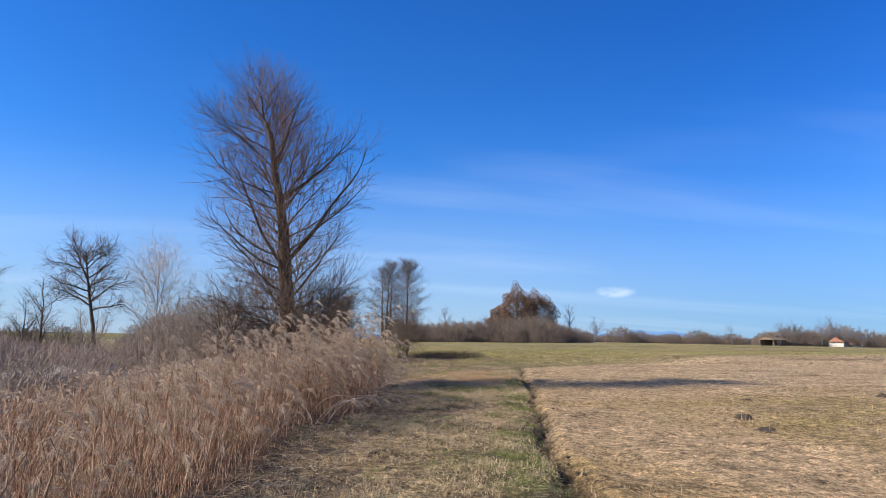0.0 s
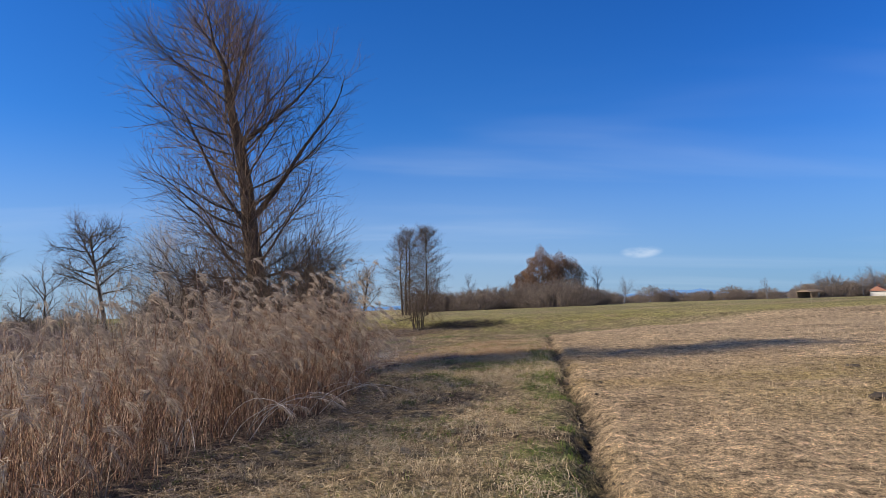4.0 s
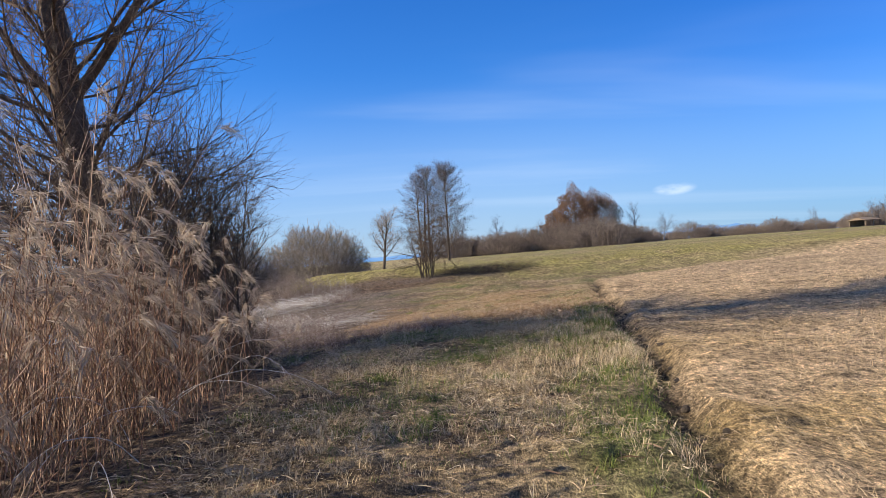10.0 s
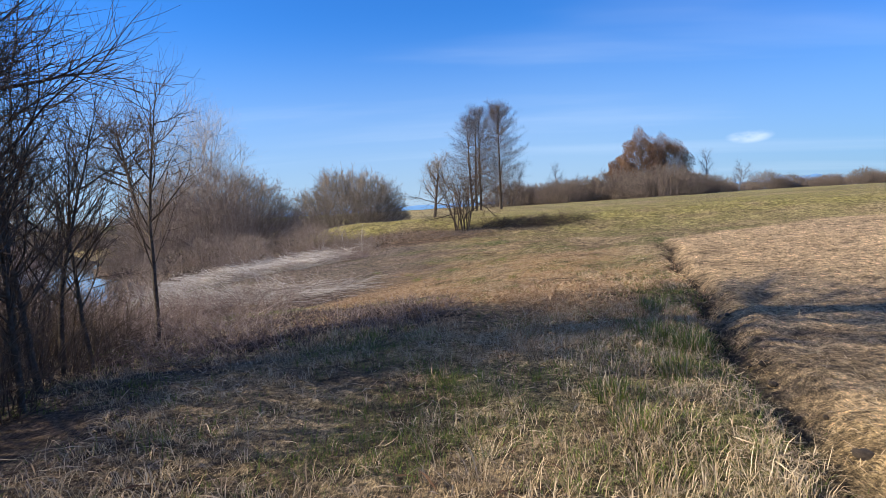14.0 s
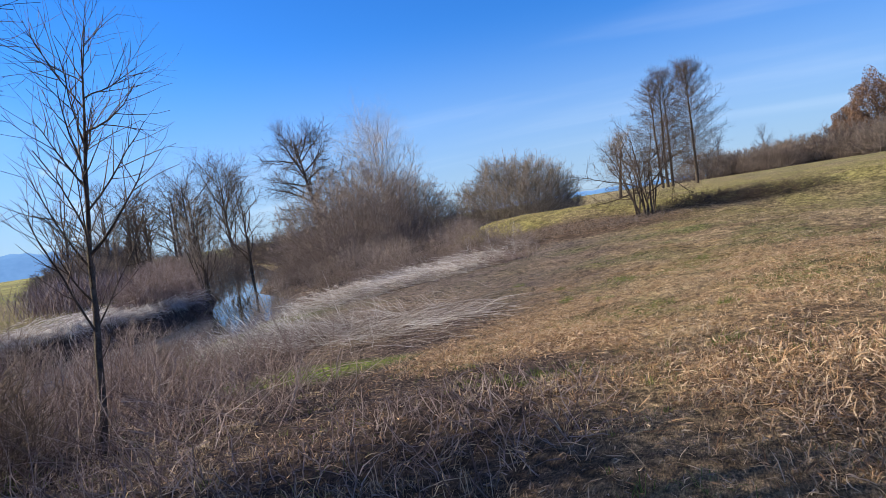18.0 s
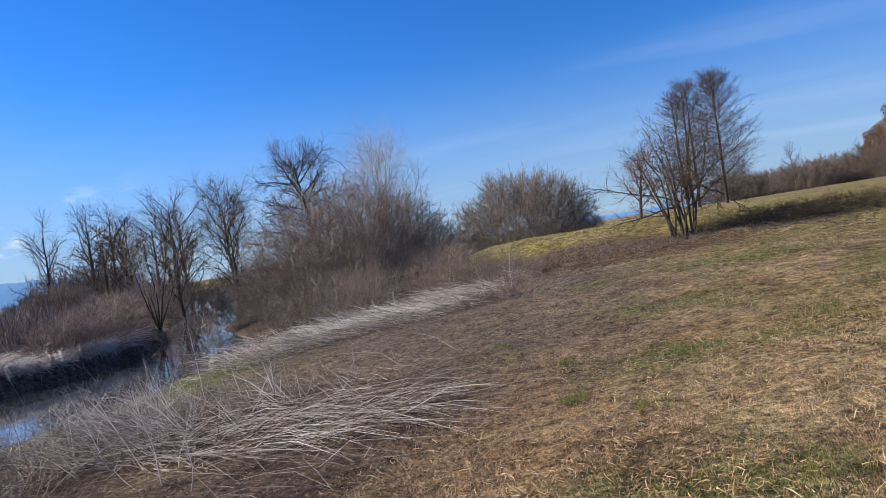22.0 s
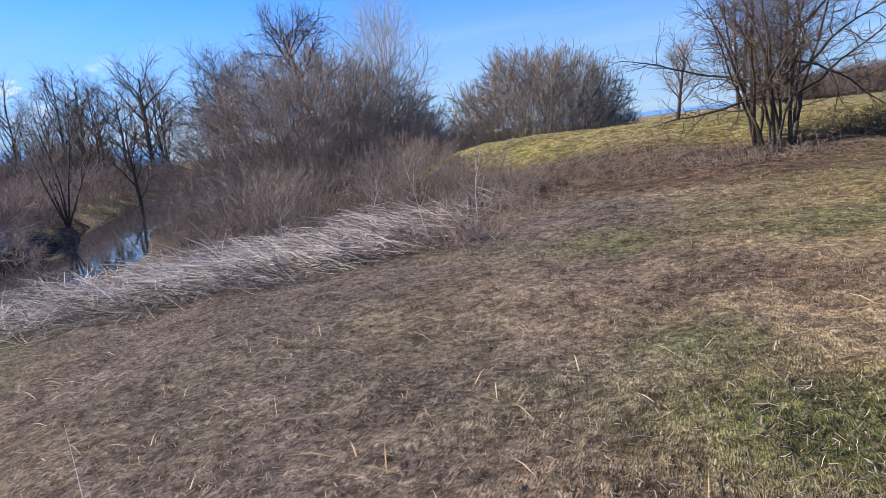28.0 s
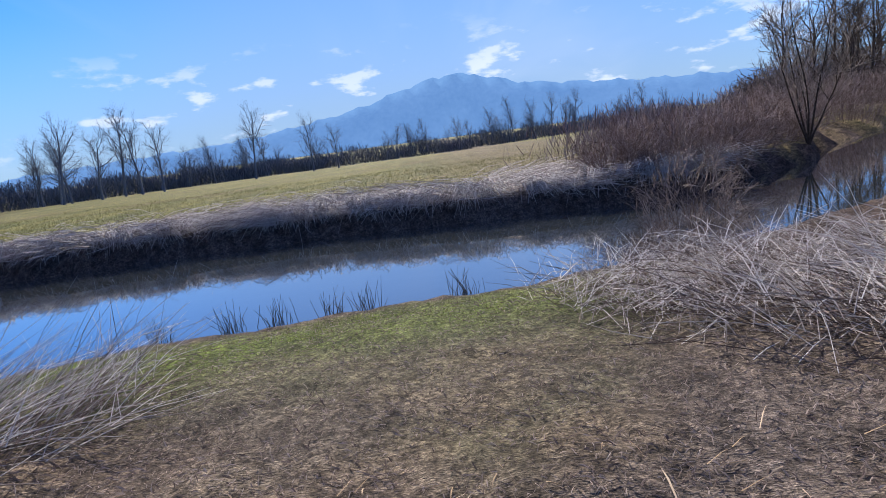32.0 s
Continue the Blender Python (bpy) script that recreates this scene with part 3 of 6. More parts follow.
def build_ridge(name, azimuths, heights, radius, label, seed):
    rng = np.random.default_rng(seed)
    az = np.linspace(azimuths[0], azimuths[-1], 160)
    el = np.interp(az, azimuths, heights)
    el = el + (0.10 * np.sin(az * 1.9) + 0.07 * np.sin(az * 4.7 + 1) + rng.normal(0, 0.02, len(az))) * np.clip(el, 0, 1)
    rows = []
    for f, back in ((0.0, 0), (0.35, 60), (0.7, 150), (1.0, 300), (0.5, 500)):
        r = radius + back + 30 * np.sin(az * 3 + f * 5) * f
        rows.append(np.stack([-np.sin(np.radians(az)) * r, np.cos(np.radians(az)) * r, -12 + (np.tan(np.radians(el)) * radius + 14) * f], 1))
    V, n = np.concatenate(rows), len(az)
    q = (np.arange(4)[:, None] * n + np.arange(n - 1)[None, :]).ravel()
    me = mesh_of(name, V, np.stack([q, q + 1, q + n + 1, q + n], 1), M_RIDGE_HAZE, True)
    tagged(part(name, me), label, "mountains", kind="structure")


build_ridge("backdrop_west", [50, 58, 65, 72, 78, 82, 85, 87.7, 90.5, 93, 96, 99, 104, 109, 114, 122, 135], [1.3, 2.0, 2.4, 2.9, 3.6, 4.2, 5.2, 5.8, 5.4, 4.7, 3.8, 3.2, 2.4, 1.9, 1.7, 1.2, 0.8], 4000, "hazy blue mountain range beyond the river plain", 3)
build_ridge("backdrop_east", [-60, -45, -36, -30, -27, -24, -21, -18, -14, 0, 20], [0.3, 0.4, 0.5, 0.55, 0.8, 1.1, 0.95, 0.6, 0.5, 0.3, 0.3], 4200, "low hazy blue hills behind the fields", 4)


# ---- trees and bushes ----
def tree_thing(name, x, y, trunk_paths, limb_paths, twig_paths, bark, twig, label, category="tree", group="", limb_sides=5, twig_sides=3, sink=0.1, trunk_sides=12):
    """trunk and limbs each a mesh of its own, the fine branches one crown mesh; paths are about the foot."""
    ob = thing(name, x, y, float(land(x, y)) - sink, label, category, group)
    for p in trunk_paths:
        V, F = tubes([p], trunk_sides)
        part("trunk", mesh_of("trunk", V, F, bark, True), ob)
    for p in limb_paths:
        V, F = tubes([p], limb_sides)
        part("limb", mesh_of("limb", V, F, bark, True), ob)
    if twig_paths:
        V, F = tubes(twig_paths, twig_sides)
        part("crown", mesh_of("crown", V, F, twig, False), ob)
    return ob


def big_willow():
    rng = np.random.default_rng(11)
    pts = np.array([(0, 0, 0), (-0.02, 0, 1.2), (0.05, 0, 2.4), (-0.12, 0.02, 3.6), (-0.3, 0, 5.0), (-0.42, 0.05, 6.3), (-0.62, 0, 7.6), (-0.9, 0, 8.9), (-1.1, 0.05, 10.2), (-1.45, 0, 11.0), (-1.6, 0, 11.9)], float)
    rad = np.array([0.46, 0.35, 0.31, 0.28, 0.25, 0.21, 0.17, 0.13, 0.09, 0.05, 0.012])
    trunk = (pts, rad)
    limbs = [limb_path(rng, (-0.3, 0, 5.2), (0.75, -0.1, 0.78), 6.0, 0.1, 10, 0.09, 0.025, 0.1)]
    limbs += [limb_path(rng, (-0.62, 0, 7.6), (0.62, 0.2, 0.75), 4.2, 0.085, 9, 0.08, 0.03, 0.12)]
    limbs += [limb_path(rng, (-0.9, 0, 8.9), (0.3, -0.2, 0.9), 3.0, 0.07, 8, 0.08, 0.03, 0.12), limb_path(rng, (-0.3, 0, 5.0), (-0.72, 0.1, 0.7), 4.8, 0.08, 10, 0.08, 0.03, 0.12)]
    limbs += sprout(rng, trunk, 36, 0.16, 0.62, 70, 3.3, 0.044, 10, 0.09, 0.065, lambda t: 0.85 + 0.6 * t, 0.16)
    limbs += sprout(rng, trunk, 17, 0.56, 0.8, 52, 3.2, 0.036, 8, 0.08, 0.03, lambda t: 1.22 - 0.48 * t, 0.16)
    limbs += sprout(rng, trunk, 10, 0.78, 0.97, 36, 2.3, 0.03, 8, 0.08, 0.03, lambda t: 1.35 - 0.75 * t, 0.16)
    limbs += sprout(rng, trunk, 18, 0.09, 0.34, 72, 3.2, 0.036, 9, 0.09, 0.05, lambda t: 1.0, 0.16)
    subs, twigs, fine = [], [], []
    for lm in limbs:
        subs += sprout(rng, lm, 14, 0.1, 0.98, 42, 1.6, 0.0145, 6, 0.1, 0.06, lambda t: 1.15 - 0.5 * t, 0.3)
    for s in subs + limbs:
        twigs += sprout(rng, s, 6, 0.12, 1.0, 36, 0.85, 0.0072, 3, 0.1, 0.07, lambda t: 1.1 - 0.35 * t, 0.5)
    for s in twigs[::6]:
        fine += sprout(rng, s, 3, 0.25, 1.0, 30, 0.45, 0.0055, 3, 0.08, 0.05, tip=0.6)
    return tree_thing("willow_tree", -5.0, 18.1, [trunk], limbs[:34], limbs[34:] + subs + twigs + fine, M_TRUNK, M_WHIP, "tall bare winter willow with a thick leaning trunk above the reeds", limb_sides=6)


big_willow()


def sapling(rng, h, spread, n_limb, n_twig, lean=(0, 0), stem_r=0.05):
    trunk = limb_path(rng, (0, 0, 0), (lean[0], lean[1], 1), h, stem_r, 9, 0.06, 0.06, 0.12)
    limbs = sprout(rng, trunk, n_limb, 0.25, 0.95, 48, spread, stem_r * 0.35, 6, 0.1, 0.08, lambda t: 1.15 - 0.7 * t)
    twigs = []
    for lm in limbs + [trunk]:
        twigs += sprout(rng, lm, n_twig, 0.2, 1.0, 36, spread * 0.42, 0.0075, 4, 0.1, 0.06, lambda t: 1.1 - 0.4 * t, 0.4)
    fine = []
    for s in twigs[::2]:
        fine += sprout(rng, s, 3, 0.3, 1.0, 32, spread * 0.2, 0.004, 3, 0.1, 0.05, tip=0.5)
    return trunk, limbs, twigs + fine


def sapling_thicket():
    rng = np.random.default_rng(21)
    spots = [(-3.6, 21.9, 4.5, 1.5), (-3.65, 19.8, 3.7, 1.6), (-3.4, 20.0, 3.2, 1.4), (-2.85, 18.4, 3.4, 1.3), (-3.6, 19.0, 4.4, 1.6), (-3.2, 16.9, 3.4, 1.4), (-4.3, 18.6, 4.2, 1.7), (-4.4, 17.0, 3.6, 1.6), (-7.2, 17.9, 5.0, 2.0), (-6.6, 16.6, 4.2, 1.7), (-2.4, 17.6, 2.6, 1.0), (-4.6, 15.7, 3.8, 1.6), (-3.7, 14.9, 3.0, 1.3), (-3.0, 15.9, 3.2, 1.4)]
    for x, y, h, s in spots:
        tr, lm, tw = sapling(rng, h, s, 20, 9, rng.normal(0, 0.1, 2), 0.022 + 0.005 * h)
        tree_thing("sapling", x, y, [tr], lm, tw, M_BARK, M_TWIG, "thin bare sapling with dark branching stems on the river slope", "sapling", "saplings below the willow", 4, 3, 0.03, 7)


sapling_thicket()


def alder(name, x, y, h, wide, seed, stems, limbs, label):
    """Straight stems (foot offset, lean, share of the height) that carry level, closely set branches in a domed crown."""
    rng = np.random.default_rng(seed)
    trunks, lm, tw = [], [], []
    dome = lambda t: math.sqrt(max(0.05, 1 - ((t - 0.34) / 0.68) ** 2)) if t > 0.34 else 0.62 + 0.38 * t / 0.34  # noqa: E731
    for foot, lean, share in stems:
        tr = limb_path(rng, (foot, 0, 0), (lean, rng.normal(0, 0.02), 1), h * share, 0.17, 12, 0.015, 0.03, 0.14)
        trunks.append(tr)
        lm += sprout(rng, tr, limbs, 0.15, 0.72, 76, wide, 0.022, 6, 0.08, 0.04, dome, 0.4)
        lm += sprout(rng, tr, limbs // 2, 0.70, 0.985, 56, wide, 0.026, 5, 0.07, 0.05, dome, 0.4)
    for b in lm:
        tw += sprout(rng, b, 17, 0.1, 1.0, 48, wide * 0.25, 0.0115, 3, 0.12, 0.06, lambda t: 1.15 - 0.55 * t, 0.6)
    return tree_thing(name, x, y, trunks, lm[:12], lm[12:] + tw, M_BARK, M_TWIG, label, "tree", "pair of alders on the levee", 4, 3, 0.2, 7)


alder("alder_tree", -1.3, 91.0, 12.8, 3.6, 31, ((0.0, -0.01, 1.0), (0.5, 0.03, 0.97), (-0.5, -0.035, 0.9)), 62, "bare three-stemmed alder with an oval crown of fine level branches")
alder("alder_tree", 1.75, 89.0, 12.5, 3.8, 32, ((0.0, 0.012, 1.0),), 150, "tall bare single-stemmed alder with a domed crown of fine level branches")


def oakish(name, x, y, h, wide, seed, label, bark=M_BARK, twig=M_GREYTWIG, n=16, thick=0.3, twig_r=0.03, group="", up=0.06, lo=0.3, angle=48, dense=1.0):
    rng = np.random.default_rng(seed)
    tr = limb_path(rng, (0, 0, 0), (rng.normal(0, 0.08), 0, 1), h * 0.75, thick, 8, 0.05, 0.05, 0.2)
    lm = sprout(rng, tr, n, lo, 0.98, angle, wide, thick * 0.35, 7, 0.12, up, lambda t: 1.1 - 0.45 * t)
    sub, tw = [], []
    for b in lm:
        sub += sprout(rng, b, int(8 * dense), 0.2, 1.0, 44, wide * 0.42, thick * 0.12, 5, 0.14, up, lambda t: 1.1 - 0.5 * t)
    for b in sub + lm:
        tw += sprout(rng, b, int(7 * dense), 0.2, 1.0, 40, wide * 0.22, twig_r, 3, 0.15, 0.04, tip=0.6)
    return tree_thing(name, x, y, [tr], lm, sub + tw, bark, twig, label, "tree", group, 5, 3, 0.2, 8)


oakish("spreading_tree", -39.5, 80.5, 18.5, 6.0, 41, "dark bare spreading tree standing high above the riverside thicket", twig=M_TWIG, twig_r=0.02, lo=0.4, n=20, dense=1.3, angle=58, thick=0.34, up=0.03)
oakish("poplar_tree", -72.5, 102.0, 20.0, 9.0, 42, "bare broad tree with upright branches by the river", twig=M_TWIG, twig_r=0.028, lo=0.12, angle=32, n=26, dense=1.2)
oakish("lone_tree", -10.0, 119.6, 12.5, 4.6, 44, "small bare tree standing alone beyond the levee", twig_r=0.03, lo=0.25, angle=36, n=16)
oakish("pale_tree", -33.5, 85.0, 15.5, 8.4, 43, "bare pale-twigged tree behind the thicket", M_ASHEN, M_ASHEN, 26, 0.16, 0.017, lo=0.1, angle=40, dense=1.3)


def bush(name, x, y, r, h, stems, each, seed, label, twig=M_BUSH, stem_r=0.012, twig_r=0.006, squash=1.0, group="", reach=0.6, spread=0.8, dense=3.2):
    """A dome of crooked stems over its whole foot, side branches along them, and a ragged shell of fine sprays."""
    rng = np.random.default_rng(seed)
    main, tw = [], []
    foot = float(land(x, y))
    for _ in range(stems):
        a, q = rng.uniform(0, 6.283), math.sqrt(rng.uniform(0, 1))
        lump = 1 + 0.08 * math.sin(3 * a + seed) + 0.06 * math.sin(7 * a + 2 * seed)
        out = np.array([math.cos(a), math.sin(a) * squash, 0.0])
        root = out * q * r * spread
        root[2] = float(land(x + root[0], y + root[1])) - foot
        end = out * q * r * lump
        end[2] = root[2] * 0.5 + h * math.sqrt(max(0.1, 1 - q ** 2.6)) * lump * rng.choice([0.5, 0.72, 0.84, 0.92]) * rng.uniform(0.9, 1.04)
        t = np.linspace(0, 1, 7)[:, None]
        bowed = root + (end - root) * np.array([0.35, 0.35, 0.6])
        pts = root * (1 - t) ** 2 + 2 * bowed * t * (1 - t) + end * t ** 2
        pts[1:] += np.cumsum(rng.normal(0, 0.014 * h, (6, 3)), axis=0)
        main.append((pts, stem_r * rng.uniform(0.6, 1.3) * np.linspace(1, 0.35, 7)))
    for b in main:
        tw += sprout(rng, b, each, 0.15, 1.0, 52, reach, twig_r, 3, 0.24, 0.06, lambda t: 1.25 - 0.5 * t, 0.5)
    for _ in range(int(dense * r * h / (6.2 * twig_r * reach))):
        u = unit(rng.normal(0, 1, 3))
        u[2] = abs(u[2])
        lump = 1 + 0.05 * math.sin(u[0] * 6 + seed) * math.cos(u[1] * 5) + 0.05 * math.sin(u[2] * 9 + u[0] * 8 + seed)
        p = u * rng.uniform(0.2, 1.0) ** 0.35 * 0.97 * lump * np.array([r, r * squash, h * 0.94])
        p[2] += (float(land(x + p[0], y + p[1])) - foot) * max(0.0, 1 - p[2] / h)
        way = unit(u * np.array([0.7, 0.7, 0.4]) + np.array([0, 0, 0.5]) + rng.normal(0, 0.45, 3))
        b = limb_path(rng, p, way, reach * rng.uniform(0.6, 1.3), twig_r * 1.3, 3, 0.2, 0.03, 0.5)
        tw.append(b)
        tw += sprout(rng, b, 4, 0.1, 1.0, 42, reach * 0.5, twig_r * 0.9, 2, 0.2, 0.05, tip=0.6)
    ob = thing(name, x, y, foot - 0.05, label, "bush", group)
    V, F = tubes(main, 4)
    tagged(part("framework", mesh_of("framework", V, F, twig, False), ob), kind="stuff")
    V, F = tubes(tw, 3)
    part("crown", mesh_of("crown", V, F, twig, False), ob)
    return ob


bush("willow_thicket", -16.7, 50.5, 6.1, 5.7, 300, 5, 51, "dense round thicket of bare brown willow stems on the river bank", stem_r=0.018, twig_r=0.0125, reach=0.85, dense=6.5)
bush("round_bush", -9.7, 58.8, 4.6, 5.5, 170, 5, 52, "rounded dense grey-brown bare bush behind the levee", M_GREYTWIG, 0.018, 0.014, reach=0.8, dense=8.0)
bush("willow_thicket", -24.0, 60.0, 5.0, 4.6, 110, 5, 54, "dense bare brown thicket along the river bend", stem_r=0.016, twig_r=0.014, reach=0.8, dense=5.0)
for bx, by, br, bh, bn, lab in (
    (-12.7, 36.0, 0.9, 1.7, 40, "airy red-brown twigs over the water"),
    (-19.4, 45.8, 1.4, 1.7, 70, "bare brown brush closing the river bend"),
    (-17.3, 44.4, 0.9, 0.9, 40, "bare brown brush closing the river bend"),
    (-10.6, 41.6, 1.8, 1.5, 90, "dense bare brown brush below the thicket"),
    (-8.2, 43.2, 1.5, 1.2, 70, "dense bare brown brush below the thicket"),
    (-12.4, 42.4, 1.7, 1.5, 80, "low bare red-brown brush on the bank"),
    (-9.6, 39.6, 1.4, 1.2, 60, "low bare brush at the thicket's edge"),
    (-14.2, 41.6, 0.9, 1.1, 40, "bare twiggy brush hanging over the water"),
    (-6.9, 41.1, 1.5, 1.5, 70, "grey bare brush at the levee's end"),
    (-4.9, 40.7, 1.1, 0.9, 50, "grey bare brush at the levee's end"),
    (-9.3, 24.2, 1.4, 1.9, 70, "bare twiggy brush at the river edge"),
    (-8.6, 26.4, 0.9, 1.3, 46, "bare twiggy brush at the river edge"),
):
    bush("waterside_brush", bx, by, br, bh, bn, 6, int(300 + 7 * by), lab, M_BUSH, 0.008, 0.0058, reach=0.45, dense=1.9)
for bx, by, br, bh in ((-20.6, 37.2, 1.2, 1.5), (-21.0, 38.6, 1.5, 1.7), (-21.9, 40.2, 1.4, 1.6), (-23.4, 41.6, 1.4, 1.5), (-25.6, 43.0, 2.0, 1.9), (-27.4, 44.8, 1.6, 1.5), (-29.6, 46.2, 2.2, 2.0), (-34.0, 51.0, 2.5, 2.2), (-38.0, 56.0, 2.8, 2.4)):
    bush("riverside_bush", bx, by, br, bh, 80, 6, int(200 + by), "bare red-brown bush on the far bank of the river", M_SCRUB, 0.011, 0.0085, reach=0.5, dense=3.2)
for bx, by, br, bh in ((-9.3, -2.0, 1.8, 2.0), (-9.4, 2.5, 2.0, 2.6), (-9.5, 7.0, 2.1, 3.0), (-9.6, 11.5, 2.1, 3.0), (-9.8, 15.2, 2.0, 3.2), (-9.4, 9.2, 1.6, 2.6)):
    bush("willow_brush", bx, by, br, bh, 80, 6, int(70 + by), "low bare brown brush along the river edge", stem_r=0.012, twig_r=0.0085, dense=2.0)
bush("willow_brush", -8.8, 17.5, 2.4, 4.4, 130, 8, 58, "tall bare grey-brown brush beside the willow", M_GREYTWIG, 0.014, 0.0065, reach=0.6, dense=1.3)
for bx, by, br, bh, bn in ((-4.2, 19.2, 1.5, 1.9, 100), (-5.7, 21.2, 1.3, 1.8, 90), (-4.3, 20.8, 1.1, 1.4, 70), (-2.9, 17.2, 1.1, 1.8, 80), (-2.6, 15.6, 0.9, 1.6, 60)):
    bush("willow_brush", bx, by, br, bh, bn, 7, int(400 + 9 * by), "dark bare twiggy undergrowth at the willow's foot", M_TWIG, 0.008, 0.0042, reach=0.4, dense=1.0)


def willow_clump(x, y, stems, h, seed):
    rng = np.random.default_rng(seed)
    trunks, limbs, twigs = [], [], []
    for i in range(stems):
        a = i * 6.283 / stems + rng.normal(0, 0.3)
        tr, lm, tw = sapling(rng, h * rng.uniform(0.7, 1.1), h * 0.26, 12, 8, (0.4 * math.cos(a), 0.4 * math.sin(a)), 0.038)
        trunks.append(tr)
        limbs += lm
        twigs += [(p, r * 1.6) for p, r in tw]
    tree_thing("willow_clump", x, y, trunks, limbs[:20], limbs[20:] + twigs, M_BARK, M_GREYTWIG, "bare many-stemmed willow leaning over the river bend", "willow", "", 4, 3, 0.1, 7)


willow_clump(-23.9, 44.3, 6, 5.2, 66)


def shrub_tree():
    """A clump of upright crooked stems, with long level boughs low down and a skirt of dry grass."""
    rng = np.random.default_rng(61)
    stems, boughs, twigs, fine = [], [], [], []
    for i in range(13):
        a, q = i * 2.4 + rng.normal(0, 0.3), rng.uniform(0.05, 0.38)
        lean = rng.uniform(0.04, 0.27)
        stems.append(limb_path(rng, (q * math.cos(a), q * math.sin(a), 0), (lean * math.cos(a), lean * math.sin(a), 1), rng.uniform(2.4, 3.9), rng.uniform(0.026, 0.045), 11, 0.15, 0.06, 0.15))
    for i, (a, z, ln) in enumerate(((0.1, 1.5, 2.7), (-0.4, 1.1, 2.4), (3.0, 1.5, 2.7), (3.5, 1.2, 2.0), (0.5, 2.0, 2.3), (2.5, 2.4, 1.9), (1.6, 1.4, 1.8), (4.6, 1.2, 1.9), (5.5, 1.7, 2.0), (0.0, 2.7, 2.0))):
        boughs.append(limb_path(rng, (0.18 * math.cos(a), 0.18 * math.sin(a), z * 0.72), (math.cos(a), math.sin(a), 0.42), ln, 0.03, 11, 0.19, -0.01, 0.2))
    for b in stems + boughs:
        twigs += sprout(rng, b, 14, 0.18, 1.0, 58, 0.9, 0.0115, 6, 0.2, 0.02, lambda t: 1.2 - 0.6 * t, 0.3)
    for b in twigs + boughs:
        fine += sprout(rng, b, 7, 0.2, 1.0, 46, 0.34, 0.0062, 3, 0.18, 0.03, tip=0.5)
    ob = tree_thing("hawthorn_shrub", 0.05, 42.8, stems[:5], stems[5:] + boughs, twigs + fine, M_BARK, M_TWIG, "bare crooked many-stemmed thorny shrub at the foot of the levee", "shrub", "", 5, 3, 0.05, 7)
    return ob


shrub_tree()


def russet_tree(x, y, h, w, seed):
    rng = np.random.default_rng(seed)
    ob = thing("oak_tree", x, y, float(land(x, y)), "large oak still holding its russet-brown dead leaves", "tree", "oaks at the far edge")
    V, F = tubes([limb_path(rng, (0, 0, -0.3), (0, 0, 1), h * 0.8, 0.4, 6, 0.03, 0.04)], 7)
    part("trunk", mesh_of("trunk", V, F, M_BARK, True), ob)
    n = 23000
    u = rng.normal(0, 1, (n, 3))
    u /= np.linalg.norm(u, axis=1, keepdims=True)
    q = rng.uniform(0.35, 1, n)[:, None] ** 0.5
    lump = 1 + 0.16 * np.sin(u[:, :1] * 5 + seed) * np.cos(u[:, 1:2] * 4) + 0.1 * np.sin(u[:, 2:3] * 9 + u[:, :1] * 7)
    c = u * q * lump * np.array([w / 2, w / 2, h * 0.5]) + np.array([0, 0, h * 0.52])
    V, F = leaf_quads(rng, c, 0.16)
    part("crown", mesh_of("crown", V, F, M_RUSSET, False), ob)
    return ob


def leaf_quads(rng, c, size):
    n = len(c)
    a, b = rng.normal(0, 1, (n, 3)), rng.normal(0, 1, (n, 3))
    a /= np.linalg.norm(a, axis=1, keepdims=True)
    b = np.cross(a, b)
    b /= np.linalg.norm(b, axis=1, keepdims=True)
    s = size * rng.uniform(0.5, 1.2, (n, 1))
    V = np.stack([c - a * s, c - b * s * 0.6, c + a * s, c + b * s * 0.6], 1).reshape(-1, 3)
    return V, np.arange(4 * n).reshape(-1, 4)


russet_tree(34.6, 163, 15.0, 10.5, 71)
russet_tree(41.0, 166, 13.6, 11, 72)
russet_tree(31.0, 168, 9.5, 8, 73)


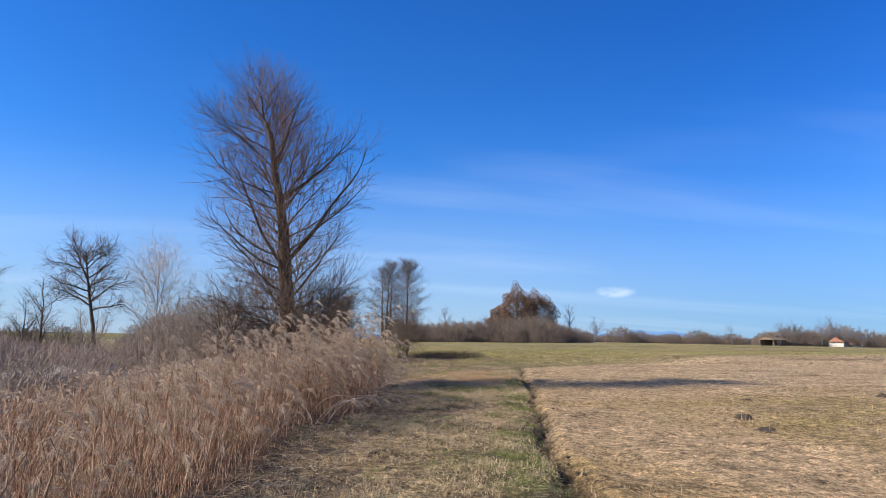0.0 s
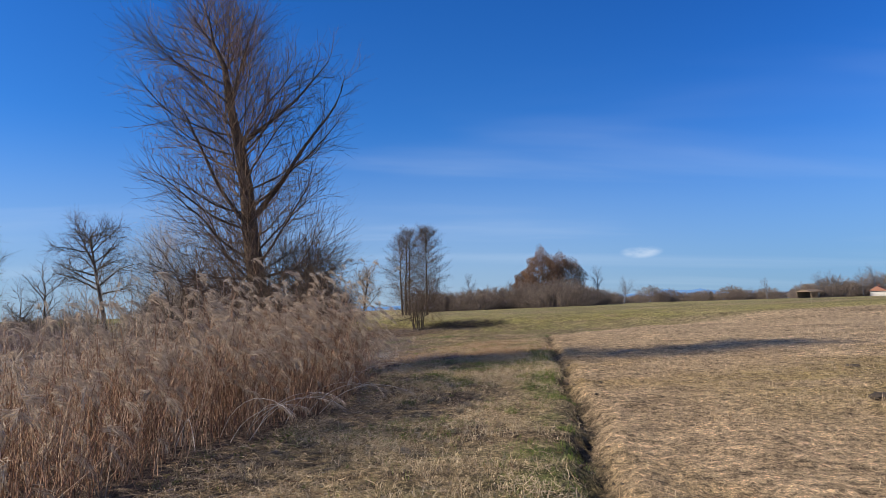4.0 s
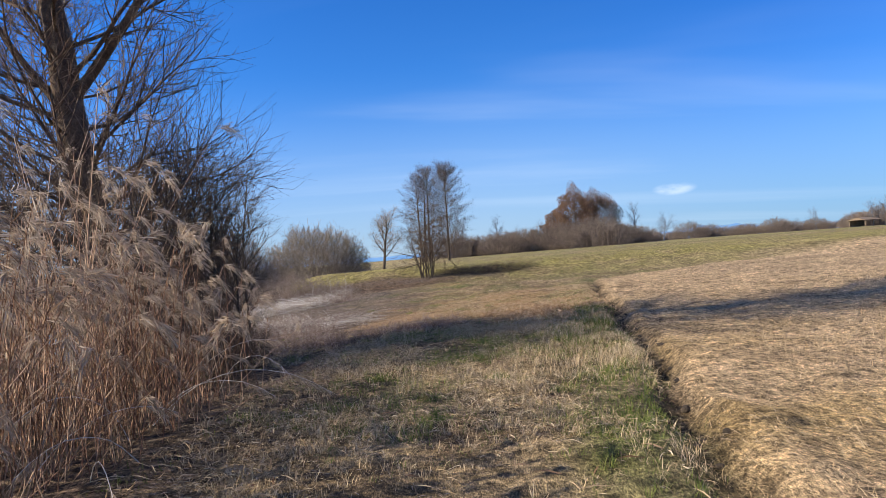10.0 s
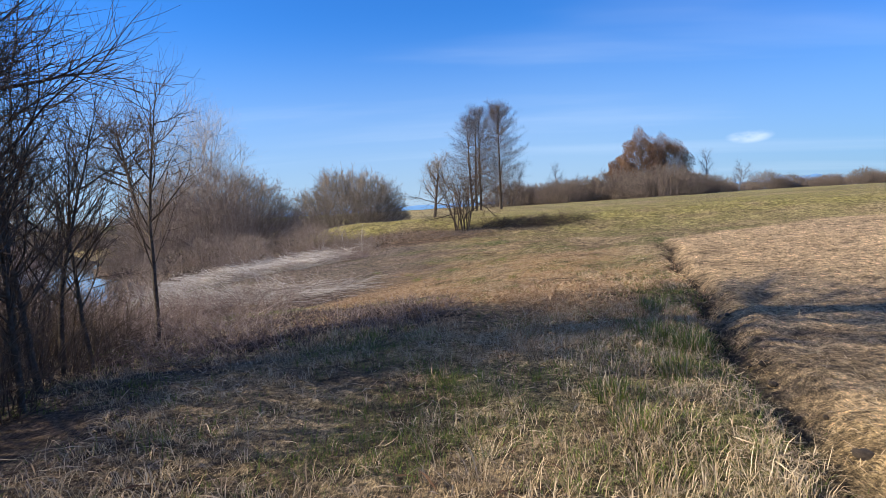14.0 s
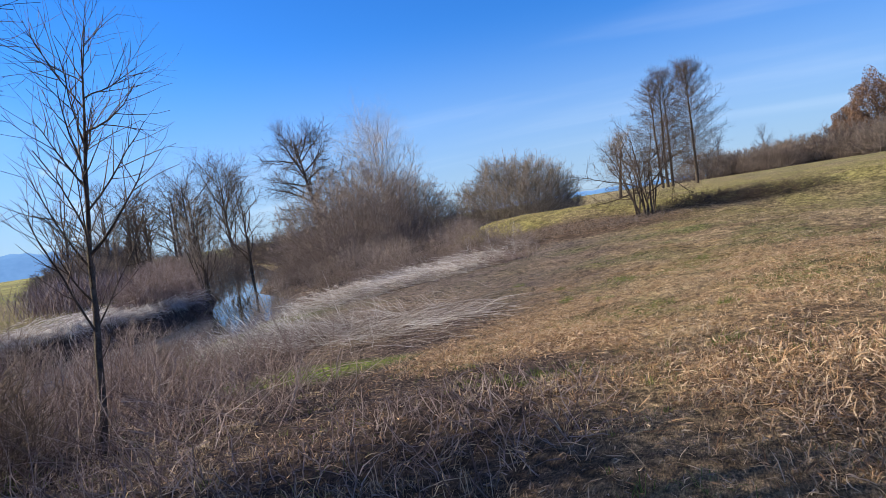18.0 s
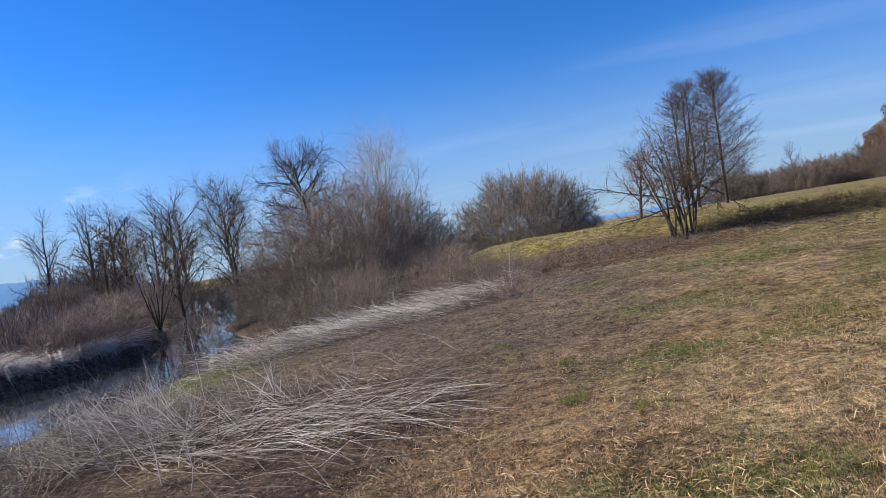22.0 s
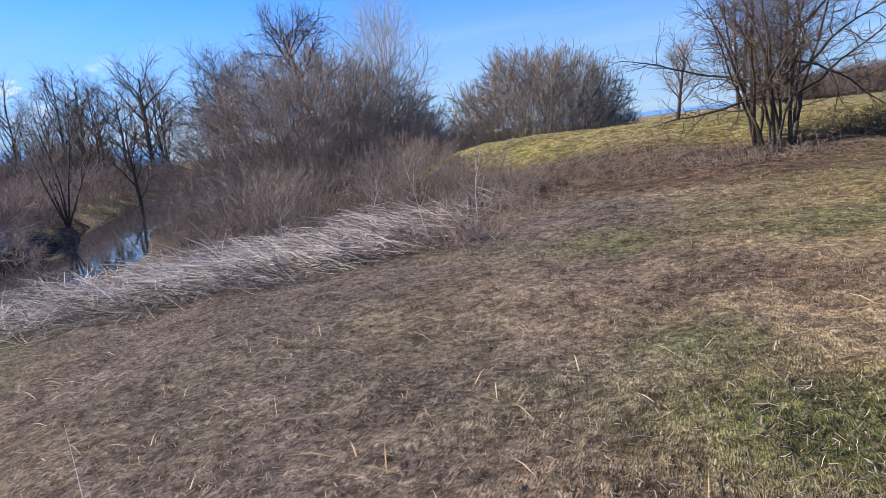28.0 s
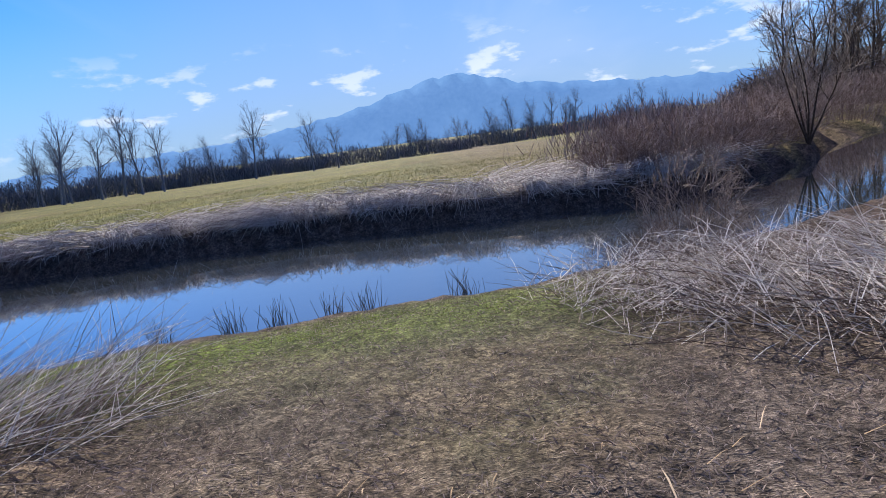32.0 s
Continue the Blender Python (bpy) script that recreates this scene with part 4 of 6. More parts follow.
def far_growth():
    """Bare trees and brush along the far edges: a few shapes, each copied with its parts."""
    rng = np.random.default_rng(81)
    kinds = [oakish("field_tree", 400, 400 + 30 * i, h, w, 90 + i, "bare distant tree in a hedge line", M_FARWOOD_HAZE, M_FARWOOD_HAZE, 12, 0.2, 0.05, "distant hedge trees", lo=0.2, angle=a, dense=0.8) for i, (h, w, a) in enumerate(((11, 4.2, 40), (14, 4.0, 28), (9, 4.0, 50)))]
    brush = [bush("hedge_bush", 430, 400 + 30 * i, r, h, 80, 6, 95 + i, "bare brown brush of a distant hedge", M_HEDGE, 0.045, 0.03, group="distant hedge", reach=1.1, dense=4.5) for i, (r, h) in enumerate(((5, 4.2), (6, 5.0)))]

    woods = [oakish("riverside_tree", 400, 500 + 30 * i, h, w, 190 + i, "dark bare tree crowding the river bend", M_BARK, M_TWIG, 13, 0.2, 0.017, "trees at the river bend", lo=0.2, angle=a, dense=0.8) for i, (h, w, a) in enumerate(((11, 4.0, 40), (12, 4.4, 46)))]

    def put(src, x, y, s):
        copy_thing(src, pose(x, y, float(land(x, y)) - 0.1, 0, 0, rng.uniform(0, 360)) @ Matrix.Diagonal((s, s, s * rng.uniform(0.85, 1.15), 1)))

    for i in range(16):
        put(brush[i % 2], 3 + 2.9 * i + rng.normal(0, 1), 152 + rng.normal(0, 4), rng.uniform(1.0, 1.45) * (1.0 if i < 14 else 0.7))
    for i in range(9):
        put(kinds[i % 3], 10 + 5.4 * i + rng.normal(0, 2), 162 + rng.normal(0, 5), rng.uniform(0.7, 1.0))
    for x, y, s in ((150, 222, 1.0), (158, 228, 1.1), (170, 226, 1.2), (178, 230, 1.1), (188, 228, 1.0), (132, 225, 0.7)):
        put(kinds[int(x) % 3], x, y, s)
    for i in range(60):
        t = rng.uniform(0, 1)
        px, py = np.interp(t, [0, 0.45, 1], [-112, -250, -335]), np.interp(t, [0, 0.45, 1], [-75, -15, 150])
        put(kinds[int(rng.integers(0, 3))], px + rng.normal(0, 4), py + rng.normal(0, 4), rng.uniform(0.75, 1.35) * (0.9 + 0.5 * t))
    for x, y, s in ((-50, 64, 1.0), (-54, 66, 1.05), (-47, 67, 1.1), (-45, 63, 0.85), (-58, 70, 1.1), (-43, 58, 0.8), (-62, 64, 0.95), (-40, 54, 0.7), (-35, 56, 0.75), (-66, 72, 1.0), (-52, 73, 1.1), (-39, 66, 0.9), (-49, 70, 1.1), (-56, 74, 1.15), (-60, 68, 1.0)):
        put(woods[int(rng.integers(0, 2))], x, y, s)
    for x, y, s in ((150, 224, 1.4), (160, 228, 1.7), (168, 231, 1.3), (182, 234, 1.9), (196, 236, 1.6), (206, 236, 1.5), (218, 238, 1.6)):
        put(brush[int(x) % 2], x, y, s)
    # a thin hedge closing the far side of the field
    for i in range(22):
        put(brush[i % 2], 84 + 5.2 * i + rng.normal(0, 1.2), 262 - 0.6 * i + rng.normal(0, 5), rng.uniform(0.85, 1.25))
    for i in range(5):
        put(kinds[i % 3], 96 + 21 * i + rng.normal(0, 6), 268 + rng.normal(0, 4), rng.uniform(0.45, 0.65))
    for x, y, s in ((-47, 55, 0.7), (-52, 58, 0.8), (-60, 66, 1.2), (-57, 60, 0.8), (-66, 74, 1.1), (-48, 66, 0.8), (-40, 62, 0.7), (-30, 82, 0.7), (-46, 84, 0.9), (-28, 74, 0.9), (-56, 90, 1.0), (-70, 100, 1.1)):
        put(brush[int(rng.integers(0, 2))], x, y, s)
    for x, y, s in ((-120, -20, 1.2), (-126, -27, 1.5), (-131, -33, 1.5), (-128, -44, 1.6), (-140, -52, 1.5), (-150, 8, 1.1), (-138, -8, 1.4), (-160, 0, 1.2), (-124, -34, 1.4), (-134, -46, 1.4)):
        put(kinds[int(-x) % 2], x, y, s)
    for src in kinds + brush + woods:
        for o in (*src.children_recursive, src):
            bpy.data.objects.remove(o)


far_growth()


def far_woods(name, a, b, deep, h, n, seed, label, mat=M_FARWOOD_HAZE, size=1.0, breadth=1.0):
    """A far belt of bare scrub: many small ragged tufts between two ends."""
    rng = np.random.default_rng(seed)
    t = rng.uniform(0, 1, n)
    x = a[0] + (b[0] - a[0]) * t + rng.normal(0, deep, n)
    y = a[1] + (b[1] - a[1]) * t + rng.normal(0, deep, n)
    run = t * math.hypot(b[0] - a[0], b[1] - a[1])
    top = h * (0.7 + 0.2 * np.sin(run * 0.21 + seed) + 0.15 * np.sin(run * 0.63) + 0.1 * np.sin(run * 1.7))
    z = land(x, y) + top * rng.uniform(0, 0.85, n) ** 0.8 - 0.3
    tall, wide = rng.uniform(0.5, 1.5, n) * size, rng.uniform(0.05, 0.15, n) * breadth
    ang, lx, ly = rng.uniform(0, 3.14, n), rng.normal(0, 0.35, n), rng.normal(0, 0.35, n)
    c, w = np.stack([x, y, z], 1), np.stack([np.cos(ang) * wide, np.sin(ang) * wide, 0 * ang], 1)
    up = np.stack([lx * tall, ly * tall, tall], 1)
    V = np.stack([c - w, c + w, c + up + w * 0.4, c + up - w * 0.4], 1).reshape(-1, 3)
    F = np.arange(4 * n).reshape(-1, 4)
    return tagged(part(name, mesh_of(name, V, F, mat)), label, "woods", kind="stuff")


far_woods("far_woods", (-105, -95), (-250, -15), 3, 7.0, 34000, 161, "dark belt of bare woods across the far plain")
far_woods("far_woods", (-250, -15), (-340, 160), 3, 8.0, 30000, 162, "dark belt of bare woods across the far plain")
far_woods("far_woods", (62, 262), (330, 250), 3.0, 3.8, 52000, 163, "low brown hedge along the far fields", M_HEDGE, 0.45, 0.8)
far_woods("bank_scrub", (-26.5, 38.5), (-52, 58), 1.3, 1.9, 15000, 164, "dense red-brown scrub and dead weeds along the far bank", M_SCRUB, 0.5, 0.16)


# ---- far buildings ----
def gable_house(x, y, w, d, h, rh, turn, label, open_front=False):
    ob = thing("shed" if open_front else "house", x, y, float(land(x, y)), label, "building")
    ob.rotation_euler = (0, 0, turn)

    def box(name, lo, hi, mat, parent=None):
        bm = bmesh.new()
        bmesh.ops.create_cube(bm, size=1)
        for v in bm.verts:
            v.co = Vector([lo[i] + (hi[i] - lo[i]) * (v.co[i] + 0.5) for i in range(3)])
        return part(name, bm_mesh(name, bm, mat), parent or ob)

    if open_front:
        for px in (-w / 2, 0, w / 2 - 0.25):
            box("post", (px, -d / 2, 0), (px + 0.25, -d / 2 + 0.25, h), M_TIMBER)
        box("wall", (-w / 2, d / 2 - 0.2, 0), (w / 2, d / 2, h), M_TIMBER)
    else:
        wall = box("wall", (-w / 2, -d / 2, 0), (w / 2, d / 2, h), M_WALL)
        for i in range(3):
            win = box("window", (-w / 2 + 1.2 + i * (w - 2.6) / 2.4, -d / 2 - 0.06, 1.0), (-w / 2 + 2.2 + i * (w - 2.6) / 2.4, -d / 2 + 0.02, 2.2), M_TIMBER, wall)
            win.name = "window"
        box("chimney", (w / 4, -0.3, h + rh * 0.3), (w / 4 + 0.6, 0.3, h + rh + 0.6), M_ROOF)
    bm = bmesh.new()
    o = 0.5
    vs = [bm.verts.new(p) for p in ((-w / 2 - o, -d / 2 - o, h), (w / 2 + o, -d / 2 - o, h), (w / 2 + o, d / 2 + o, h), (-w / 2 - o, d / 2 + o, h), (-w / 2 - o, 0, h + rh), (w / 2 + o, 0, h + rh))]
    for f in ((0, 1, 5, 4), (2, 3, 4, 5), (0, 4, 3), (1, 2, 5), (0, 3, 2, 1)):
        bm.faces.new([vs[i] for i in f])
    part("roof", bm_mesh("roof", bm, M_ROOF if not open_front else M_TIMBER), ob)
    return ob


gable_house(143.5, 217, 10, 5, 2.2, 0.9, 0.55, "low open-fronted timber field shed with a pale roof", True)
gable_house(176, 226, 6.5, 5, 1.8, 1.9, 0.8, "distant white house with a red-brown gable roof")
gable_house(186, 230, 5, 4, 1.6, 1.2, 0.3, "small distant white farm building with a dark roof")

# ---- ground cover ----


def path_distance(x, y):
    """Distance from the trodden line, which runs along the meadow and then down toward the river."""
    line_y = np.linspace(-7, 32, 60)
    line_x = np.interp(line_y, [-7, 0, 8, 14, 18, 23, 26, 30, 32], [-1.4, 0, 1.2, 2.2, 2.2, 1.1, 0.3, -0.2, -2.5])
    best = np.full(len(x), 1e9)
    for a, b in zip(line_x, line_y):
        best = np.minimum(best, (x - a) ** 2 + (y - b) ** 2)
    return np.sqrt(best)


def blades(rng, x, y, height, width, lean, lift=0.0, around=None):
    """Bent tapering blades: a quad and a tip triangle each. lean 0 upright, 1 lying."""
    n = len(x)
    z = land(x, y) + lift - 0.012
    a = rng.uniform(0, 6.283, n) if around is None else around + rng.normal(0, 0.7, n)
    width = width * rng.uniform(0.6, 1.3, n)
    ln = np.clip(lean + rng.normal(0, 0.3, n), 0.03, 1.4)
    dx, dy = np.cos(a), np.sin(a)
    sx, sy = -dy * width / 2, dx * width / 2
    t1, t2 = ln * 0.6, ln * 1.3
    m = np.stack([x + dx * np.sin(t1) * height * 0.5, y + dy * np.sin(t1) * height * 0.5, z + np.cos(t1) * height * 0.5], 1)
    tip = m + np.stack([dx * np.sin(t2) * height * 0.5, dy * np.sin(t2) * height * 0.5, np.cos(t2) * height * 0.5], 1)
    tip[:, 2] = np.maximum(tip[:, 2], z + 0.01)
    s = np.stack([sx, sy, 0 * sx], 1)
    b = np.stack([x, y, z], 1)
    V = np.stack([b - s, b + s, m + s * 0.8, m - s * 0.8, tip], 1).reshape(-1, 3)
    i = np.arange(n) * 5
    return V, [np.stack([i, i + 1, i + 2, i + 3], 1), np.stack([i + 3, i + 2, i + 4], 1)]


def straws(rng, x, y, length, width, tilt=0.12, lift=0.0, along=None):
    """Loose stalks lying about: thin quads in two leaves, so that they have some body from any side."""
    n = len(x)
    z = land(x, y) + lift
    a = rng.uniform(0, 6.283, n) if along is None else along + rng.normal(0, 0.45, n)
    e = np.abs(rng.normal(0, tilt, n))
    d = np.stack([np.cos(a) * np.cos(e), np.sin(a) * np.cos(e), np.sin(e)], 1) * length[:, None]
    s = np.stack([-np.sin(a), np.cos(a), 0 * a], 1) * width[:, None] / 2
    u = np.array([0, 0, 1.0]) * width[:, None] * 0.6
    b = np.stack([x, y, z + 0.008], 1)
    sag = np.array([0, 0, 1.0]) * (length * 0.06)[:, None]
    V = np.stack([b - s, b + s, b + d * 0.5 + s + sag, b + d * 0.5 - s + sag + u, b + d], 1).reshape(-1, 3)
    i = np.arange(n) * 5
    return V, [np.stack([i, i + 1, i + 2, i + 3], 1), np.stack([i + 3, i + 2, i + 4], 1)]


def thatch(rng, x, y, length, width, lift, pitch=0.35):
    """Dry leaves lying tangled over one another: curled, twisted ribbons of three pieces at any angle and height."""
    n = len(x)
    a, e = rng.uniform(0, 6.283, n), rng.normal(0.1, pitch, n)
    turn, dip = rng.normal(0, 0.5, n), rng.normal(-0.35, 0.4, n)
    p = np.stack([x, y, land(x, y) + rng.uniform(0, 1, n) ** 1.3 * lift + 0.006], 1)
    rows = [p]
    for _ in range(3):
        p = p + np.stack([np.cos(a) * np.cos(e), np.sin(a) * np.cos(e), np.sin(e)], 1) * (length / 3)[:, None]
        p[:, 2] = np.maximum(p[:, 2], land(p[:, 0], p[:, 1]) + 0.008)
        rows.append(p)
        a, e = a + turn, e + dip
    roll = rng.uniform(-0.9, 0.9, n)
    s = np.stack([-np.sin(a) * np.cos(roll), np.cos(a) * np.cos(roll), np.sin(roll)], 1) * (width / 2)[:, None]
    V = np.stack([rows[0] - s * 0.5, rows[0] + s * 0.5, rows[1] + s, rows[1] - s, rows[2] + s * 0.9, rows[2] - s * 0.9, rows[3]], 1).reshape(-1, 3)
    i = np.arange(n) * 7
    return V, [np.concatenate([np.stack([i, i + 1, i + 2, i + 3], 1), np.stack([i + 3, i + 2, i + 4, i + 5], 1)]), np.stack([i + 5, i + 4, i + 6], 1)]


def scatter(rng, n, box, keep):
    """Random places in a box (x0, y0, x1, y1), thinned by keep(x, y) as a chance."""
    x, y = rng.uniform(box[0], box[2], n), rng.uniform(box[1], box[3], n)
    ok = rng.uniform(0, 1, n) < np.clip(keep(x, y), 0, 1)
    return x[ok], y[ok]


def stuff(name, V, F, mat, label, category):
    return tagged(part(name, mesh_of(name, V, F, mat)), label, category, kind="stuff")


def is_meadow(x, y):
    edge = np.interp(x, [-5, 7, 15, 31, 80], [30, 33, 39.5, 44.6, 50])
    mown = ease(-0.05, 0.1, x - mow_line(y)) * ease(0.4, -0.4, y - edge)
    reeds = ease(0.3, -0.2, x - reed_line(y)) * (y < 17.5)
    dry = ease(0.15, 0.6, x - np.interp(y, *NEAR))
    return (1 - mown) * (1 - reeds) * dry, mown


def near_weight(x, y, full=2.5, none=13.0, floor=0.06):
    d = path_distance(x, y)
    return np.maximum(floor, (1 - np.clip((d - full) / (none - full), 0, 1)) ** 2)


def grow_meadow():
    rng = np.random.default_rng(101)
    box = (-12, -6, 16, 46)

    def tan(x, y):
        rust = 0.7 * ease(2.0, 0.7, x) * ease(19, 20.5, y) * ease(25, 23.2, y) + ease(18, 21, y) * ease(31, 28, y) * ease(6, 3, x) * ease(-2.5, 0.5, x)
        return is_meadow(x, y)[0] * near_weight(x, y) * np.clip(0.45 + 0.9 * wave(x, y, 2.2, 0.3) - 0.5 * rust, 0.04, 1) * np.maximum(ease(-1.0, 1.2, x), ease(25, 21, y))

    def rusty(x, y):
        return is_meadow(x, y)[0] * near_weight(x, y) * ease(17, 21, y) * ease(8, 3, x) * (1 - 0.93 * ease(1.9, 0.7, x + 0.3 * wave(x, y, 1.2, 3.9)) * ease(25, 23.2, y)) * np.clip(0.65 + 1.0 * wave(x, y, 1.5, 2.3), 0.08, 1)

    def green(x, y):
        moss = np.clip(1.3 - ((x + 3.3) / 1.7) ** 2 - ((y - 25.0 - 0.15 * (x + 3.3)) / 0.75) ** 2, 0, 1)
        bank = ease(3.2, 0.8, x - np.interp(y, *NEAR)) * ease(22, 26, y) * ease(36, 33.5, y)
        strip = np.exp(-(((x - mow_line(y) + 0.55) / 0.45) ** 2)) * ease(24, 14, y) * 0.55
        levee = ease(36, 40, y) * 0.7 + 0.3 * ease(1.2, 3.4, x) * ease(17, 20, y)
        return is_meadow(x, y)[0] * (near_weight(x, y) * np.clip(wave(x, y, 1.3, 7.7) * 1.2 - 0.15 + strip + levee, 0.02, 1) * np.maximum(ease(26, 23, y), ease(-0.6, 1.0, x)) + bank * 0.7 + moss * 0.7)

    d = lambda x, y: 1 + 0.10 * np.clip(path_distance(x, y) - 2.5, 0, 12)  # noqa: E731

    def tufts(chance, tries, most, each, radius, tall, width, lean, name, mat, label):
        """Blades in loose tufts that lean outward, with thin growth between them."""
        x, y = scatter(rng, tries, box, chance)
        x, y = x[: most // each], y[: most // each]
        size = rng.uniform(0.4, 1.3, len(x))
        i = np.repeat(np.arange(len(x)), each)
        a, q = rng.uniform(0, 6.283, len(i)), np.abs(rng.normal(0, 1, len(i))) * radius * size[i] * d(x, y)[i]
        bx, by = x[i] + np.cos(a) * q, y[i] + np.sin(a) * q
        keep = is_meadow(bx, by)[0] > 0.3
        bx, by, a, i = bx[keep], by[keep], a[keep], i[keep]
        V, F = blades(rng, bx, by, tall * size[i] * rng.uniform(0.5, 1.3, len(bx)) * (1 - 0.5 * ease(22, 27, by)), width * d(bx, by) * (1 - 0.36 * ease(22, 27, by)), lean, 0.0, a)
        stuff(name, V, F, mat, label, "grass")

    tufts(lambda x, y: tan(x, y), 420000, 105000, 14, 0.06, 0.12, 0.0046, 0.9, "dead_grass", M_DEADGRASS, "short matted tan winter grass covering the meadow")
    tufts(lambda x, y: rusty(x, y) * ease(31, 28.5, y) * ease(-2.2, -0.5, x), 900000, 34000, 10, 0.055, 0.13, 0.0072, 1.0, "rusty_grass", M_RUST, "curled rust-brown dead grass on the slope")
    tufts(green, 300000, 95000, 10, 0.05, 0.085, 0.0046, 0.6, "green_grass", M_GREEN, "fresh short green grass growing through the dead turf")
    # tangled fallen leaves between the tufts: rusty on the slope, tan over the meadow, brown above the water
    def tangle(chance, tries, most, longest, width, lift, name, mat, label):
        x, y = scatter(rng, tries, box, chance)
        x, y = x[:most], y[:most]
        k = d(x, y) * (1 - 0.4 * ease(24, 27, y))
        V, F = thatch(rng, x, y, rng.uniform(0.3, 1.0, len(x)) * longest * k ** 0.5, width * rng.uniform(0.5, 1.3, len(x)) * k, lift * (0.3 + 0.7 * np.clip(0.5 + wave(x, y, 3.1, 1.9), 0, 1)))
        stuff(name, V, F, mat, label, "grass")

    tangle(lambda x, y: 1.6 * rusty(x, y) * ease(31, 28.5, y) * ease(-2.2, -0.5, x), 1600000, 115000, 0.15, 0.0075, 0.07, "rusty_thatch", M_RUST, "tangled curled rust-brown dead leaves over the slope")
    tangle(lambda x, y: tan(x, y) * (0.5 + 0.5 * ease(20, 17, y)) * np.clip(0.35 + 1.6 * wave(x, y, 3.1, 1.9), 0.08, 1), 1300000, 90000, 0.16, 0.0058, 0.085, "tan_thatch", M_DEADGRASS, "tangled fallen tan grass lying over the meadow")
    tangle(lambda x, y: is_meadow(x, y)[0] * near_weight(x, y, 3, 9, 0.03) * ease(1.5, -0.5, x) * ease(27, 29.5, y) * ease(36, 34, y), 1100000, 95000, 0.115, 0.0055, 0.04, "brown_thatch", M_LITTER, "matted brown and pale fallen leaves on the river slope")
    # mown straw over the field
    x, y = scatter(rng, 900000, (-2, -6, 26, 44), lambda x, y: is_meadow(x, y)[1] * near_weight(x, y, 3, 16, 0.05))
    x, y = x[:80000], y[:80000]
    k = d(x, y)
    V, F = straws(rng, x, y, rng.uniform(0.03, 0.11, len(x)) * k ** 0.5, 0.0034 * k, 0.3)
    stuff("mown_straw", V, F, M_STRAW, "pale mown straw lying flat over the field", "straw")
    x, y = scatter(rng, 60000, (0, -6, 24, 36), lambda x, y: is_meadow(x, y)[1] * np.clip(wave(x, y, 1.1, 3.3) * 1.3 - 0.45, 0, 1) * near_weight(x, y, 8, 20, 0.1))
    V, F = blades(rng, x, y, rng.uniform(0.04, 0.2, len(x)), 0.006 * d(x, y), 0.5)
    stuff("stubble", V, F, M_STRAW, "upright pale stubble left between the mown swaths", "straw")
    # short chips of broken stalks and leaves by the reeds and on the slope
    zone = lambda x, y: np.clip(ease(2.0, 0.0, x - reed_line(y)) * ease(24, 18, y) + 0.14 + 1.1 * ease(1.6, -0.8, x) * ease(20, 24, y), 0, 1)  # noqa: E731
    x, y = scatter(rng, 1500000, (-11, -6, 5, 39), lambda x, y: is_meadow(x, y)[0] * near_weight(x, y, 3.5, 13, 0.12) * zone(x, y) * 0.6)
    x, y = x[:120000], y[:120000]
    k = d(x, y)
    V, F = straws(rng, x, y, rng.uniform(0.015, 0.065, len(x)) * k ** 0.5, rng.uniform(0.0028, 0.006, len(x)) * k, 0.24)
    stuff("stalk_litter", V, F, M_LITTER, "brown and pale litter of broken stalks on the soil", "litter")
    x, y = scatter(rng, 90000, (-6, -6, 4, 34), lambda x, y: is_meadow(x, y)[0] * near_weight(x, y, 3, 9, 0.02) * (0.05 + 0.75 * ease(2.2, 0.0, x - reed_line(y)) * ease(20, 15, y) + 0.04 * ease(0, -2, x) * ease(23, 26, y)))
    V, F = straws(rng, x, y, rng.uniform(0.05, 0.26, len(x)), rng.uniform(0.003, 0.007, len(x)), 0.12, 0.02)
    stuff("pale_stalks", V, F, M_STRAW, "broken bleached reed stalks strewn on the turf", "litter")
    x, y = scatter(rng, 5000, (-4, -4, 5, 20), lambda x, y: is_meadow(x, y)[0] * near_weight(x, y, 2, 6, 0.05) * (0.18 + 0.3 * ease(1.8, 0.0, x - reed_line(y))))
    V, F = straws(rng, x, y, rng.uniform(0.06, 0.22, len(x)), rng.uniform(0.006, 0.014, len(x)), 0.1, 0.02)
    stuff("leaf_scraps", V, F, M_LEAF, "curled pale scraps of dead reed leaves on the turf", "litter")


grow_meadow()


